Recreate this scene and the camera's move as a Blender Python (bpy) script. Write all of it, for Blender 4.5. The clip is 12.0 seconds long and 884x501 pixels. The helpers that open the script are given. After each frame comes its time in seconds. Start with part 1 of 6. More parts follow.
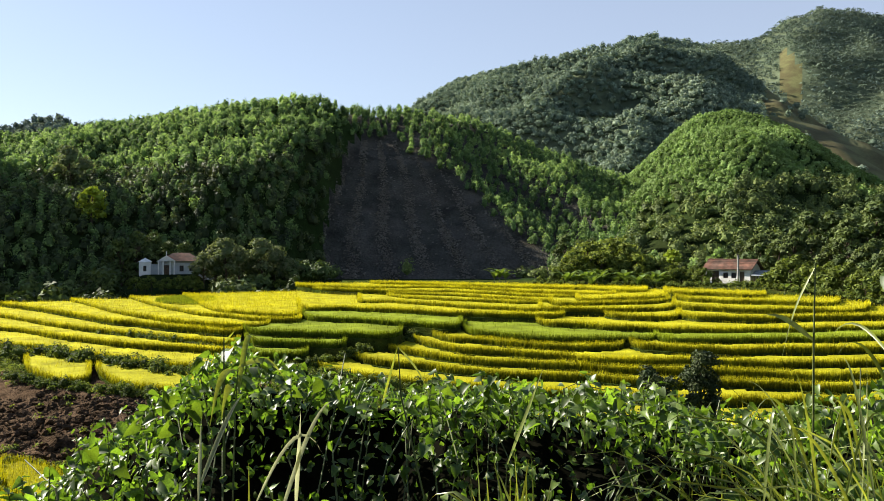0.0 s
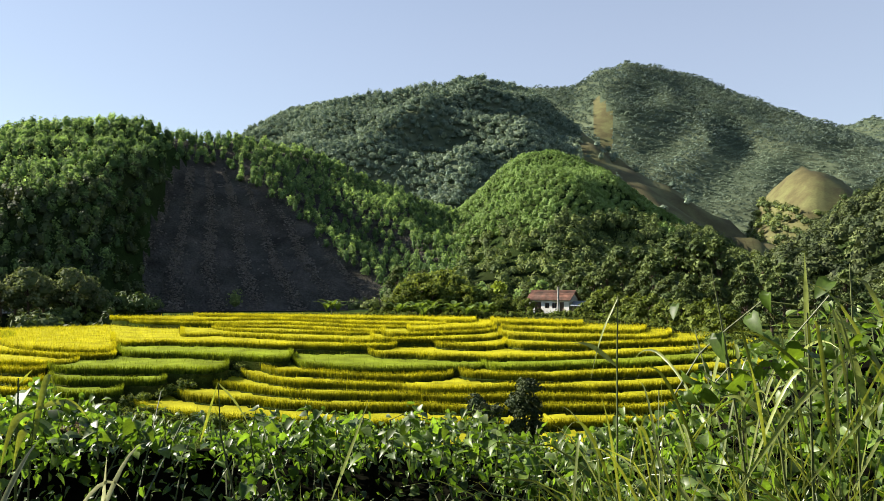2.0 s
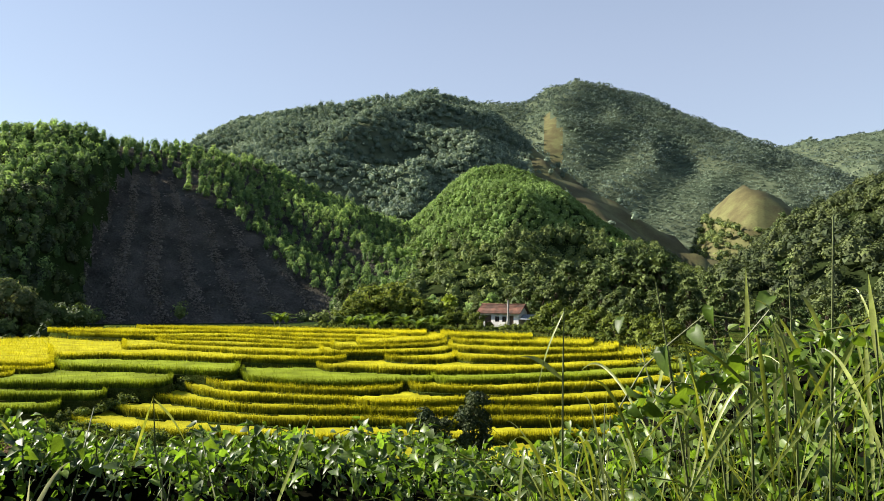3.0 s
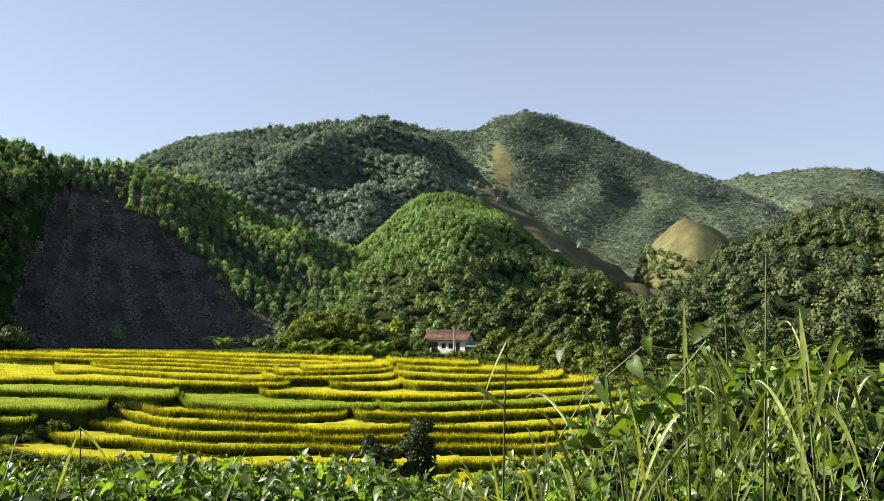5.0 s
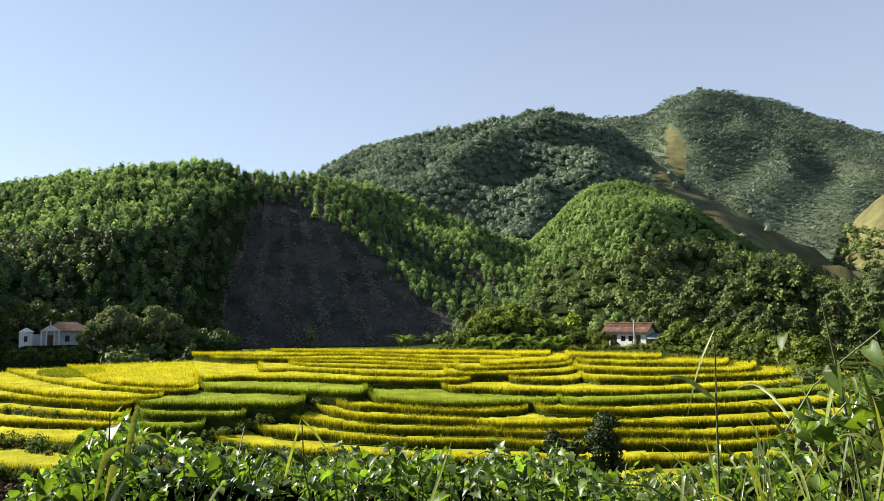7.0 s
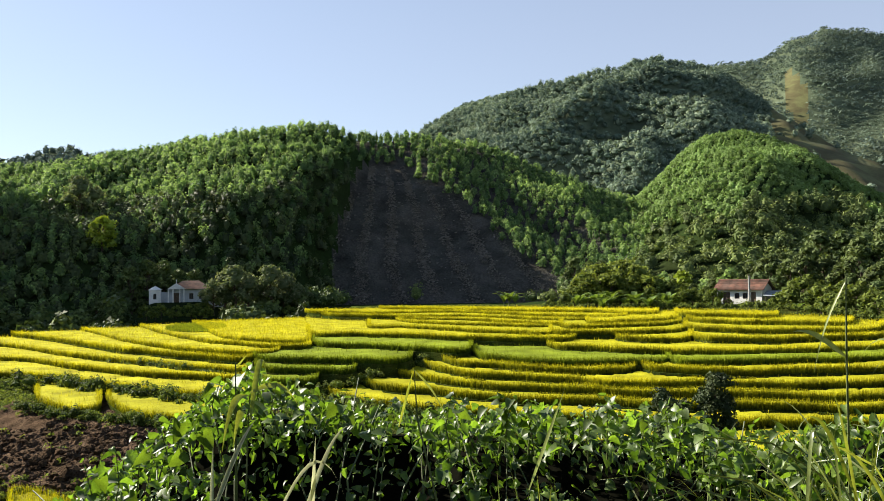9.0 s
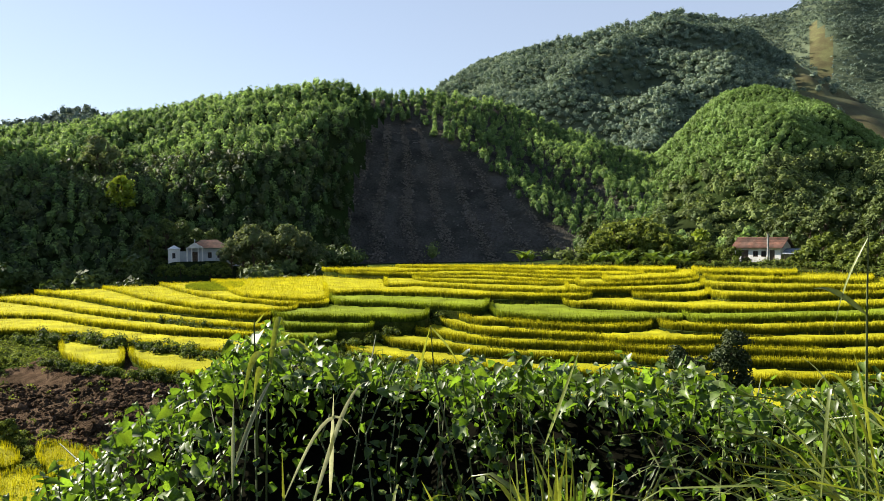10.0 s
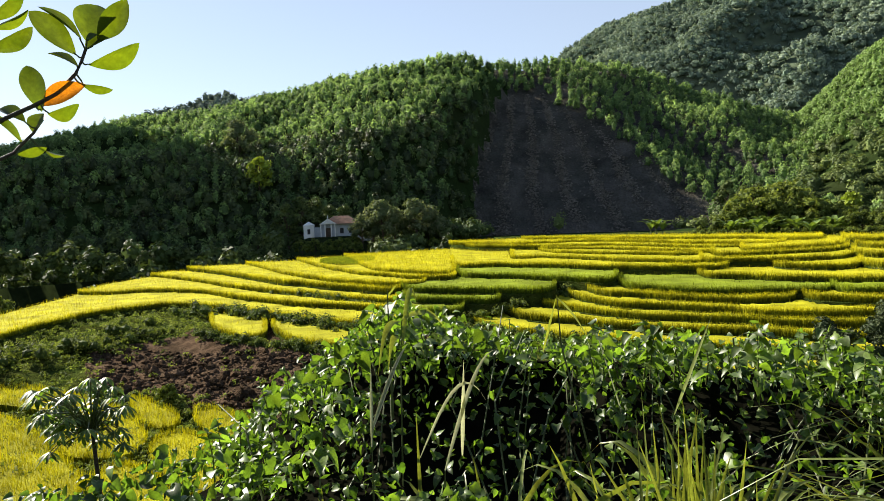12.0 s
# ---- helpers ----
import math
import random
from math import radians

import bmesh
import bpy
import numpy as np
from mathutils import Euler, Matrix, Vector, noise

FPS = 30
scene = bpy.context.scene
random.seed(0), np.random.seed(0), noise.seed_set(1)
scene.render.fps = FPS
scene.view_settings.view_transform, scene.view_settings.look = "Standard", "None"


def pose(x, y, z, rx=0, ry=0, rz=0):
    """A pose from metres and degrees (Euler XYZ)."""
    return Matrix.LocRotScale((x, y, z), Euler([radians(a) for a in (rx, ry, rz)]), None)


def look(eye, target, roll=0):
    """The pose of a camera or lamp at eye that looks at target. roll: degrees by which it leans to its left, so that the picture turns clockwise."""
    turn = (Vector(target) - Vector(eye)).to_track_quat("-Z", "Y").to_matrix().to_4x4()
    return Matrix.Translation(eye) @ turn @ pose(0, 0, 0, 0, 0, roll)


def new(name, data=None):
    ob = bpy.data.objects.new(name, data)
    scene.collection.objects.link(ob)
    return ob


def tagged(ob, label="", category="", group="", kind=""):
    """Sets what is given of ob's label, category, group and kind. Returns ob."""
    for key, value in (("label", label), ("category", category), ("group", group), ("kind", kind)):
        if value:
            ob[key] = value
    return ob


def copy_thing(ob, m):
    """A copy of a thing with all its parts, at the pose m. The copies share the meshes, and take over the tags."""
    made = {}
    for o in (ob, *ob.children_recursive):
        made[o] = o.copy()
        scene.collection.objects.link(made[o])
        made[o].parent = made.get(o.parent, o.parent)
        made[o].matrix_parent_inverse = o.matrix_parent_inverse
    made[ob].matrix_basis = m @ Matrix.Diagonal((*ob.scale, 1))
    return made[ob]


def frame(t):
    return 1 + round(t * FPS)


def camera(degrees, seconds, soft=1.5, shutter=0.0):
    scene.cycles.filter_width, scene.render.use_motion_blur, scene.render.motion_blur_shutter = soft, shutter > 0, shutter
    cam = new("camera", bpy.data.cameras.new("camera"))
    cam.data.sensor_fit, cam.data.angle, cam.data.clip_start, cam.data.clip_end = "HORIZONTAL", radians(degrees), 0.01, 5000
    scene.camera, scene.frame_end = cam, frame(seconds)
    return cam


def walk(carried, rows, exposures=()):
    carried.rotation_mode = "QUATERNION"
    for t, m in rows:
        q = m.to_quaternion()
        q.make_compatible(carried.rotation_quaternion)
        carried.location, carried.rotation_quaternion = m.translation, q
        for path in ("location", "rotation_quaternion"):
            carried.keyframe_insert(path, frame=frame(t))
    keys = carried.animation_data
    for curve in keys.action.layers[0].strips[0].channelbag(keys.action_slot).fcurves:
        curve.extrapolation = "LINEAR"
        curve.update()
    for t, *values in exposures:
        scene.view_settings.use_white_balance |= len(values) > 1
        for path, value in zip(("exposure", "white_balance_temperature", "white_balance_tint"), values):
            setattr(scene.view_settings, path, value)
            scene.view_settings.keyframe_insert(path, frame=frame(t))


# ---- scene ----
# camera: stands on the road shoulder and pans, held in the hand
cam = camera(61.58, 12.0, soft=0.6)
PATH = [
    (0.0, -0.001, 0.000, 10.000, -0.00, 0.02, 0.03),
    (0.5, 0.015, -0.019, 10.004, -4.70, 1.14, 0.33),
    (1.0, 0.016, -0.001, 10.005, -7.55, 1.97, 0.19),
    (1.5, 0.025, -0.011, 10.007, -10.51, 2.20, 0.05),
    (2.0, 0.024, -0.013, 10.003, -12.86, 2.44, -0.09),
    (2.5, 0.040, 0.018, 9.999, -15.21, 2.84, -0.33),
    (4.5, 0.064, 0.026, 10.008, -19.36, 5.41, -0.80),
    (5.0, 0.072, 0.033, 10.007, -20.75, 5.54, -1.09),
    (5.5, 0.054, 0.056, 10.006, -19.31, 5.40, -1.27),
    (6.0, 0.043, 0.061, 10.007, -15.31, 4.87, -0.87),
    (6.5, 0.012, 0.061, 10.003, -10.89, 5.25, 0.05),
    (8.5, -0.027, 0.064, 9.980, -0.84, 3.10, 0.64),
    (9.0, -0.031, 0.072, 9.979, 0.68, 1.91, 0.80),
    (9.5, -0.031, 0.070, 9.978, 1.92, 0.25, 0.92),
    (10.0, -0.032, 0.080, 9.975, 1.93, -1.26, 0.93),
    (10.5, -0.036, 0.080, 9.975, 4.11, -2.30, 1.39),
    (11.0, -0.023, 0.019, 9.979, 6.64, -2.44, 2.55),
    (11.5, -0.022, 0.002, 9.983, 8.53, -2.76, 2.45),
    (12.0, -0.022, 0.003, 9.977, 11.59, -3.14, 2.36),
]
walk(cam, [(t, pose(x, y, z, 90 + p, r, yaw)) for t, x, y, z, yaw, p, r in PATH])

# ---- light ----
SUN_AZ, SUN_EL = -60.0, 30.0          # degrees: azimuth from straight ahead (negative: to the left), above the horizon
world = bpy.data.worlds.new("sky")
scene.world = world
world.use_nodes = True
_n = world.node_tree.nodes
_sky = _n.new("ShaderNodeTexSky")
_sky.sky_type, _sky.sun_disc = "NISHITA", False
_sky.sun_elevation, _sky.sun_rotation = radians(SUN_EL), radians(SUN_AZ)
_sky.air_density, _sky.dust_density, _sky.ozone_density = 1.0, 0.15, 1.0
_n["Background"].inputs["Strength"].default_value = 0.058
_hz = _n.new("ShaderNodeMix")          # thin even haze in the air
_hz.data_type = "RGBA"
_hz.inputs[7].default_value = (4.3, 4.6, 5.6, 1)
_co, _xyz, _mr = _n.new("ShaderNodeTexCoord"), _n.new("ShaderNodeSeparateXYZ"), _n.new("ShaderNodeMapRange")
_mr.interpolation_type = "SMOOTHSTEP"
for _k, _v in enumerate((0.25, 0.8, 0.45, 0.0), 1):      # the haze thins out overhead
    _mr.inputs[_k].default_value = _v
world.node_tree.links.new(_co.outputs["Generated"], _xyz.inputs[0])
world.node_tree.links.new(_xyz.outputs["Z"], _mr.inputs[0])
world.node_tree.links.new(_mr.outputs[0], _hz.inputs[0])
world.node_tree.links.new(_sky.outputs[0], _hz.inputs[6])
world.node_tree.links.new(_hz.outputs[2], _n["Background"].inputs["Color"])
_s = bpy.data.lights.new("sun", "SUN")
_s.energy, _s.angle, _s.color = 5.0, radians(0.5), (1.0, 0.93, 0.80)
_sa, _se = radians(SUN_AZ), radians(SUN_EL)
sun_dir = Vector((math.sin(_sa) * math.cos(_se), math.cos(_sa) * math.cos(_se), math.sin(_se)))
sun = new("sun", _s)
sun.matrix_world = look(sun_dir * 200, (0, 0, 0))
scene.view_settings.exposure = 1.49
EYE = 10.0

# ---- materials ----


def mat(name, base, rough=0.8, spec=0.3, vary=(0.6, 1.35), scale=6.0, fine=40.0, translucent=0.0, tcol=None, bump=0.0, metal=0.0,
        second=None, mixscale=1.5, island=False, obrandom=False, tone=False, coord="Object"):
    """A surface: two noises of colour, an optional second colour in patches, per-leaf or per-object or per-tree change, bump, light let through."""
    m = bpy.data.materials.new(name)
    m.use_nodes = True
    nt = m.node_tree
    N, L = nt.nodes, nt.links
    b = N["Principled BSDF"]
    tc = N.new("ShaderNodeTexCoord")

    def noise_node(s, d=5.0):
        n = N.new("ShaderNodeTexNoise")
        n.inputs["Scale"].default_value, n.inputs["Detail"].default_value = s, d
        L.new(tc.outputs[coord], n.inputs["Vector"])
        return n.outputs["Fac"]

    def ramp(sock, lo, hi, a=0.3, z=0.7):
        r = N.new("ShaderNodeMapRange")
        r.inputs[1].default_value, r.inputs[2].default_value = a, z
        r.inputs[3].default_value, r.inputs[4].default_value = lo, hi
        L.new(sock, r.inputs[0])
        return r.outputs[0]

    def times(a, c):
        x = N.new("ShaderNodeMath")
        x.operation = "MULTIPLY"
        L.new(a, x.inputs[0])
        L.new(c, x.inputs[1])
        return x.outputs[0]
    n1, n2 = noise_node(scale), noise_node(fine, 3.0)
    f = times(ramp(n1, vary[0], vary[1]), ramp(n2, 1 - (1 - vary[0]) * 0.6, 1 + (vary[1] - 1) * 0.6))
    if island:
        g = N.new("ShaderNodeNewGeometry")
        f = times(f, ramp(g.outputs["Random Per Island"], vary[0], vary[1], 0, 1))
    if obrandom:
        o = N.new("ShaderNodeObjectInfo")
        f = times(f, ramp(o.outputs["Random"], vary[0], vary[1], 0, 1))
    rgb = N.new("ShaderNodeRGB")
    rgb.outputs[0].default_value = (*base, 1)
    col = rgb.outputs[0]
    if second or tone:
        mx = N.new("ShaderNodeMix")
        mx.data_type = "RGBA"
        mx.inputs[6].default_value, mx.inputs[7].default_value = (*base, 1), (*(second or base), 1)
        if tone:
            at = N.new("ShaderNodeAttribute")
            at.attribute_name = "tone"
            L.new(at.outputs["Fac"], mx.inputs[0])
        else:
            L.new(ramp(noise_node(mixscale, 4.0), 0, 1, 0.42, 0.58), mx.inputs[0])
        col = mx.outputs[2]
    v = N.new("ShaderNodeVectorMath")
    v.operation = "SCALE"
    L.new(col, v.inputs[0])
    L.new(f, v.inputs["Scale"])
    L.new(v.outputs[0], b.inputs["Base Color"])
    b.inputs["Roughness"].default_value, b.inputs["Metallic"].default_value = rough, metal
    b.inputs["Specular IOR Level"].default_value = spec
    if bump:
        bp = N.new("ShaderNodeBump")
        bp.inputs["Strength"].default_value = bump
        bp.inputs["Distance"].default_value = 0.3 / scale
        L.new(n2, bp.inputs["Height"])
        L.new(bp.outputs[0], b.inputs["Normal"])
    if translucent:
        t = N.new("ShaderNodeBsdfTranslucent")
        if tcol:
            w = N.new("ShaderNodeVectorMath")
            w.operation = "MULTIPLY"
            L.new(v.outputs[0], w.inputs[0])
            w.inputs[1].default_value = tcol
            L.new(w.outputs[0], t.inputs["Color"])
        else:
            L.new(v.outputs[0], t.inputs["Color"])
        ms = N.new("ShaderNodeMixShader")
        ms.inputs[0].default_value = translucent
        L.new(b.outputs[0], ms.inputs[1])
        L.new(t.outputs[0], ms.inputs[2])
        L.new(ms.outputs[0], N["Material Output"].inputs["Surface"])
    return m


M_GROUND = mat("hill_soil", (0.0225, 0.0315, 0.0112), 1.0, 0.0, scale=0.06, fine=1.2, second=(0.0225, 0.0375, 0.0112), mixscale=0.03)
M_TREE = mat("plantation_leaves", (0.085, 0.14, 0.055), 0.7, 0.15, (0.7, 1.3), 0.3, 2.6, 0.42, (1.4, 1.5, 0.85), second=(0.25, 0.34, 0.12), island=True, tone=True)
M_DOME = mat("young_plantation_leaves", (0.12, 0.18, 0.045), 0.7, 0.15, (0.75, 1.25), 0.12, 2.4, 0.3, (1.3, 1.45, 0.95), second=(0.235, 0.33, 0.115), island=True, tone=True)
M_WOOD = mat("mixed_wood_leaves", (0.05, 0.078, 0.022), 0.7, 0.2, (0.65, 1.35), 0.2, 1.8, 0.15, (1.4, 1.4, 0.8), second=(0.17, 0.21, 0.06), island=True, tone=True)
# the next two leaf colours are shifted to blue to carry distance haze
M_FAR_HAZED = mat("far_leaves_haze_tint", (0.10, 0.135, 0.115), 0.9, 0.05, (0.68, 1.32), 0.05, 0.6, 0.15, (1.2, 1.2, 0.95), second=(0.145, 0.185, 0.13), island=True, tone=True)
M_MTN_HAZED = mat("mountain_leaves_haze_tint", (0.12, 0.165, 0.125), 0.9, 0.06, (0.78, 1.22), 0.1, 1.2, 0.15, (1.4, 1.4, 0.9), second=(0.235, 0.29, 0.205), island=True, tone=True)
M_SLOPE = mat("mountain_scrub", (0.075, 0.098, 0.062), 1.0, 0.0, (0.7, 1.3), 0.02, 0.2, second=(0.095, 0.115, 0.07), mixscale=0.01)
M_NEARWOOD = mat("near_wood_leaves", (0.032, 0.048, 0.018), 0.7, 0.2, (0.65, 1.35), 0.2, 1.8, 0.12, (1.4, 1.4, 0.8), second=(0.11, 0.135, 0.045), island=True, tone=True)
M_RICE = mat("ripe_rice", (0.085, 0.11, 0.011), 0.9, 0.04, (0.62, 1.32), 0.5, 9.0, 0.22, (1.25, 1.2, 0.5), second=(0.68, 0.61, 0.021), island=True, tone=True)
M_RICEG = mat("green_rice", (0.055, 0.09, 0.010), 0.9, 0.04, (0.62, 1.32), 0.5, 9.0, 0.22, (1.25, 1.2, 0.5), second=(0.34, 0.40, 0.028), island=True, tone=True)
M_BANK = mat("grassy_bank", (0.04, 0.06, 0.012), 1.0, 0.0, scale=1.0, fine=9, second=(0.06, 0.07, 0.016), mixscale=0.4, bump=0.8)
M_SOIL = mat("dug_earth", (0.112, 0.075, 0.0488), 1.0, 0.0, (0.5, 1.4), 0.9, 7.0, second=(0.0713, 0.0495, 0.0323), mixscale=0.5, bump=1.0)
M_BARK = mat("bark", (0.075, 0.0562, 0.0375), 0.9, 0.2, scale=2, fine=20, bump=0.6)
M_WHITE = mat("whitewashed_wall", (0.78, 0.76, 0.72), 0.85, 0.2, (0.82, 1.08), 0.8, 8, bump=0.1)
M_ROOF = mat("clay_tiles", (0.135, 0.068, 0.048), 0.85, 0.2, (0.6, 1.35), 1.2, 9, second=(0.10, 0.06, 0.045), mixscale=0.8, obrandom=True)
M_DARK = mat("dark_opening", (0.02, 0.02, 0.022), 0.5, 0.3, scale=2)
M_WOODP = mat("weathered_wood", (0.105, 0.075, 0.0525), 0.85, 0.2, scale=3, fine=30, bump=0.4)
M_GREY = mat("grey_metal_sheet", (0.262, 0.285, 0.315), 0.5, 0.4, scale=2, fine=20)
M_CUT = mat("cleared_slope", (0.10, 0.09, 0.075), 1.0, 0.0, (0.6, 1.4), 0.15, 1.6, second=(0.085, 0.08, 0.066), mixscale=0.08, bump=1.0)
M_DRYGRASS = mat("dry_hill_grass", (0.10, 0.09, 0.04), 0.9, 0.1, (0.75, 1.25), 0.05, 0.6, second=(0.11, 0.11, 0.045), mixscale=0.05)
M_VINE = mat("vine_leaf", (0.04, 0.072, 0.014), 0.42, 0.4, (0.6, 1.4), 9, 60, 0.42, (1.6, 1.85, 0.5), second=(0.14, 0.20, 0.04), island=True, tone=True)
M_GRASS = mat("grass_blade", (0.045, 0.0638, 0.0135), 0.32, 0.5, (0.6, 1.4), 6, 60, 0.32, (1.7, 1.6, 0.5), second=(0.22, 0.255, 0.065), island=True, tone=True)
M_STALK = mat("grass_stalk", (0.0825, 0.0975, 0.03), 0.5, 0.3, (0.7, 1.3), 9, 80)
# near black: carries the deep shade inside the thicket
M_INNER_SHADE = mat("inner_shade", (0.006, 0.006, 0.004), 1.0, 0.0, scale=8, fine=60)
M_BROADLEAF = mat("broad_leaf", (0.0488, 0.075, 0.012), 0.36, 0.5, (0.7, 1.25), 25, 160, 0.45, (2.9, 2.5, 0.35), second=(0.0375, 0.0638, 0.0105), mixscale=14, obrandom=True)
M_HEART = mat("heart_leaf", (0.075, 0.124, 0.0225), 0.45, 0.28, (0.7, 1.25), 14, 90, 0.5, (1.9, 1.8, 0.5))
M_ORANGE = mat("withered_leaf", (0.525, 0.203, 0.0135), 0.45, 0.4, (0.5, 1.15), 40, 260, 0.5, (1.35, 1.15, 0.5))
# whitish base colour stands in for the sheen on glossy blades
M_SHEEN_BLADE = mat("sheen_pale_blade", (0.315, 0.323, 0.225), 0.3, 0.6, (0.75, 1.2), 9, 80, 0.6, (1.3, 1.3, 0.95))
M_TWIG = mat("twig", (0.0675, 0.0525, 0.0375), 0.8, 0.3, scale=60, fine=200, bump=0.4)
M_BANANA = mat("banana_leaf", (0.12, 0.173, 0.0375), 0.45, 0.4, (0.75, 1.3), 1.5, 14, 0.3, (1.5, 1.5, 0.6), obrandom=True)
M_BUSH = mat("bush_leaves", (0.048, 0.075, 0.018), 0.75, 0.12, (0.65, 1.35), 1.0, 6, 0.3, (1.4, 1.4, 0.7), second=(0.17, 0.205, 0.04), island=True, tone=True)

# ---- mesh tools ----


def mesh_np(name, verts, faces, tone=None, smooth=False):
    """A mesh from arrays: verts (n,3), faces (m,k)."""
    verts, faces = np.asarray(verts, np.float32), np.asarray(faces, np.int32)
    me = bpy.data.meshes.new(name)
    m, k = faces.shape
    me.vertices.add(len(verts))
    me.vertices.foreach_set("co", verts.ravel())
    me.loops.add(m * k)
    me.loops.foreach_set("vertex_index", faces.ravel())
    me.polygons.add(m)
    me.polygons.foreach_set("loop_start", np.arange(0, m * k, k, dtype=np.int32))
    me.polygons.foreach_set("loop_total", np.full(m, k, np.int32))
    me.polygons.foreach_set("use_smooth", np.full(m, smooth))
    me.update(calc_edges=True)
    if tone is not None:
        at = me.attributes.new("tone", "FLOAT", "POINT")
        at.data.foreach_set("value", np.asarray(tone, np.float32))
    return me


def obj(name, me, material, parent=None, label=""):
    ob = new(name, me)
    me.materials.append(material)
    if parent is not None:
        ob.parent = parent
    if label:
        ob["label"] = label
    return ob


def part(name, bm, material, parent, label=""):
    me = bpy.data.meshes.new(name)
    bm.to_mesh(me)
    bm.free()
    return obj(name, me, material, parent, label)


def empty(name, m=None, **tags):
    ob = new(name)
    if m is not None:
        ob.matrix_basis = m
    return tagged(ob, **tags)


def polar(az, r, z=0.0):
    """A place from degrees right of straight ahead, metres away and height."""
    a = radians(az)
    return (r * math.sin(a), r * math.cos(a), z)


def smooth_noise(x, y, seed, scale):
    """Cheap rolling noise, about -1 to 1, of arrays."""
    g = np.random.default_rng(seed)
    out = 0.0
    for i in range(7):
        a, p = g.uniform(0, 6.28), g.uniform(0, 6.28)
        k = (0.6 + 0.35 * i) / scale
        out = out + np.sin((x * np.cos(a) + y * np.sin(a)) * k * 6.28 + p) / (1 + 0.3 * i)
    return out / 3.0


# ---- the land ----
# rice terraces: height of the rice tops, then (azimuth, distance) along the front edge, and ripe or green
TERRACES = []
STEP = 1.2


def terrace(z, green, *edge):
    az, r = np.array([e[0] for e in edge], float), np.array([e[1] for e in edge], float)
    # steeper steps on the same lines of sight
    z1 = 1.5 + (z - 1.5) * STEP
    TERRACES.append((z1, green, az, r * (EYE - z1) / (EYE - z)))


terrace(1.20, 0, (3.7, 41.7), (9.3, 41.3), (13.5, 40.9), (21.1, 40.2), (25.1, 41.5), (31, 44))
terrace(1.50, 0, (-9.8, 56.4), (-8, 55.3), (-3.7, 51.4), (0.7, 48.8), (7.2, 47.5), (13.5, 46.7), (21.4, 47.1), (25.8, 48.7), (34, 53))
terrace(1.80, 0, (-7.3, 61.1), (-4.5, 57.5), (0.7, 53.6), (7.2, 51.5), (13.5, 50.9), (21.4, 51.5), (28.6, 53.4), (36, 60))
terrace(2.10, 0, (-5.3, 64.4), (-2.8, 61.5), (0.7, 57.4), (7.2, 54.5), (13.5, 53.7), (21.4, 54.2), (28.6, 56), (36.5, 63))
terrace(2.40, 0, (-2.6, 67.6), (0.7, 61.3), (7.2, 57.5), (13.5, 55.8), (21.4, 57.1), (28.6, 59.9), (37, 68))
terrace(2.70, 0, (-1.7, 71.7), (0.7, 65.7), (7.2, 60.5), (14.1, 61.5))
terrace(2.79, 0, (13.9, 61.1), (21.4, 61.3), (28.6, 65.4), (36.3, 75))
terrace(3.00, 1, (1.6, 67.7), (5, 65.1), (9.3, 63.4), (16.2, 64.2))
terrace(3.06, 1, (15.9, 64.6), (21.4, 65.3), (26.9, 69.6), (31, 74), (36.6, 84))
terrace(3.30, 0, (7.2, 73.4), (13.5, 71.3), (20.3, 70.1), (25.1, 74.8), (30.6, 80.5), (33.5, 87), (35.8, 94))
terrace(3.66, 0, (11.9, 81.1), (14.7, 79.1), (17.8, 78.3))
terrace(3.72, 0, (17.6, 79.5), (23.3, 80.3), (30.6, 88), (32.6, 93))
terrace(4.05, 0, (17.2, 89), (23.3, 86.9), (28.6, 89.1), (30, 93))
terrace(4.35, 0, (17.4, 99.8), (21.4, 96.1), (28.2, 95.5))
terrace(4.65, 0, (16.6, 107.9), (19.5, 106.6), (23.6, 102.1))
terrace(1.50, 0, (-29.4, 63.4), (-27.5, 58.1), (-25.3, 55.5))
terrace(1.53, 0, (-25.0, 58), (-22.6, 52.7), (-19.2, 49.8), (-15.1, 48.6))
terrace(1.80, 0, (-45, 66), (-41, 72), (-37, 80), (-33, 83), (-30.7, 80.4), (-27.5, 72.8), (-24, 65.5), (-20.2, 58.9), (-14.8, 56.3))
terrace(2.10, 0, (-40.5, 118), (-39, 107), (-38, 100), (-33, 97), (-30.2, 91.7), (-27.5, 81.9), (-24, 73.8), (-20.2, 67.9), (-15.2, 62.8))
terrace(2.40, 0, (-35, 126), (-33, 119), (-31, 108), (-27.8, 92.6), (-25.7, 85.3), (-24, 81), (-20.2, 72.4), (-15.2, 66))
terrace(2.85, 0, (-31.5, 128), (-30, 120), (-28.5, 112), (-26.8, 101.3), (-24, 87.9), (-20.2, 78.9), (-14.9, 71.1))
terrace(3.09, 0, (-27.2, 128), (-26, 118), (-25, 108), (-24, 98.4), (-22.1, 90), (-20.2, 83.5), (-16.3, 76.3), (-13, 73.5))
terrace(3.30, 0, (-23.5, 130), (-22.5, 119), (-21.6, 109), (-20.6, 101.2), (-18.3, 89.2), (-14.3, 79.7), (-10.7, 76.7))
terrace(3.48, 0, (-19.6, 130), (-18.8, 113), (-17.9, 99), (-17.4, 92.6), (-16.3, 88.4), (-13.4, 83.1), (-10.7, 81.6))
terrace(3.30, 1, (-10.8, 80.8), (-8, 78), (-3.7, 74.2), (1.6, 69.9))
terrace(3.00, 1, (-15.1, 71.7), (-12.2, 69.2), (-8, 66.4), (-3, 65.8))
terrace(2.64, 1, (-14.9, 65.4), (-12.2, 64.3), (-9.7, 62.5), (-7.3, 60.8))
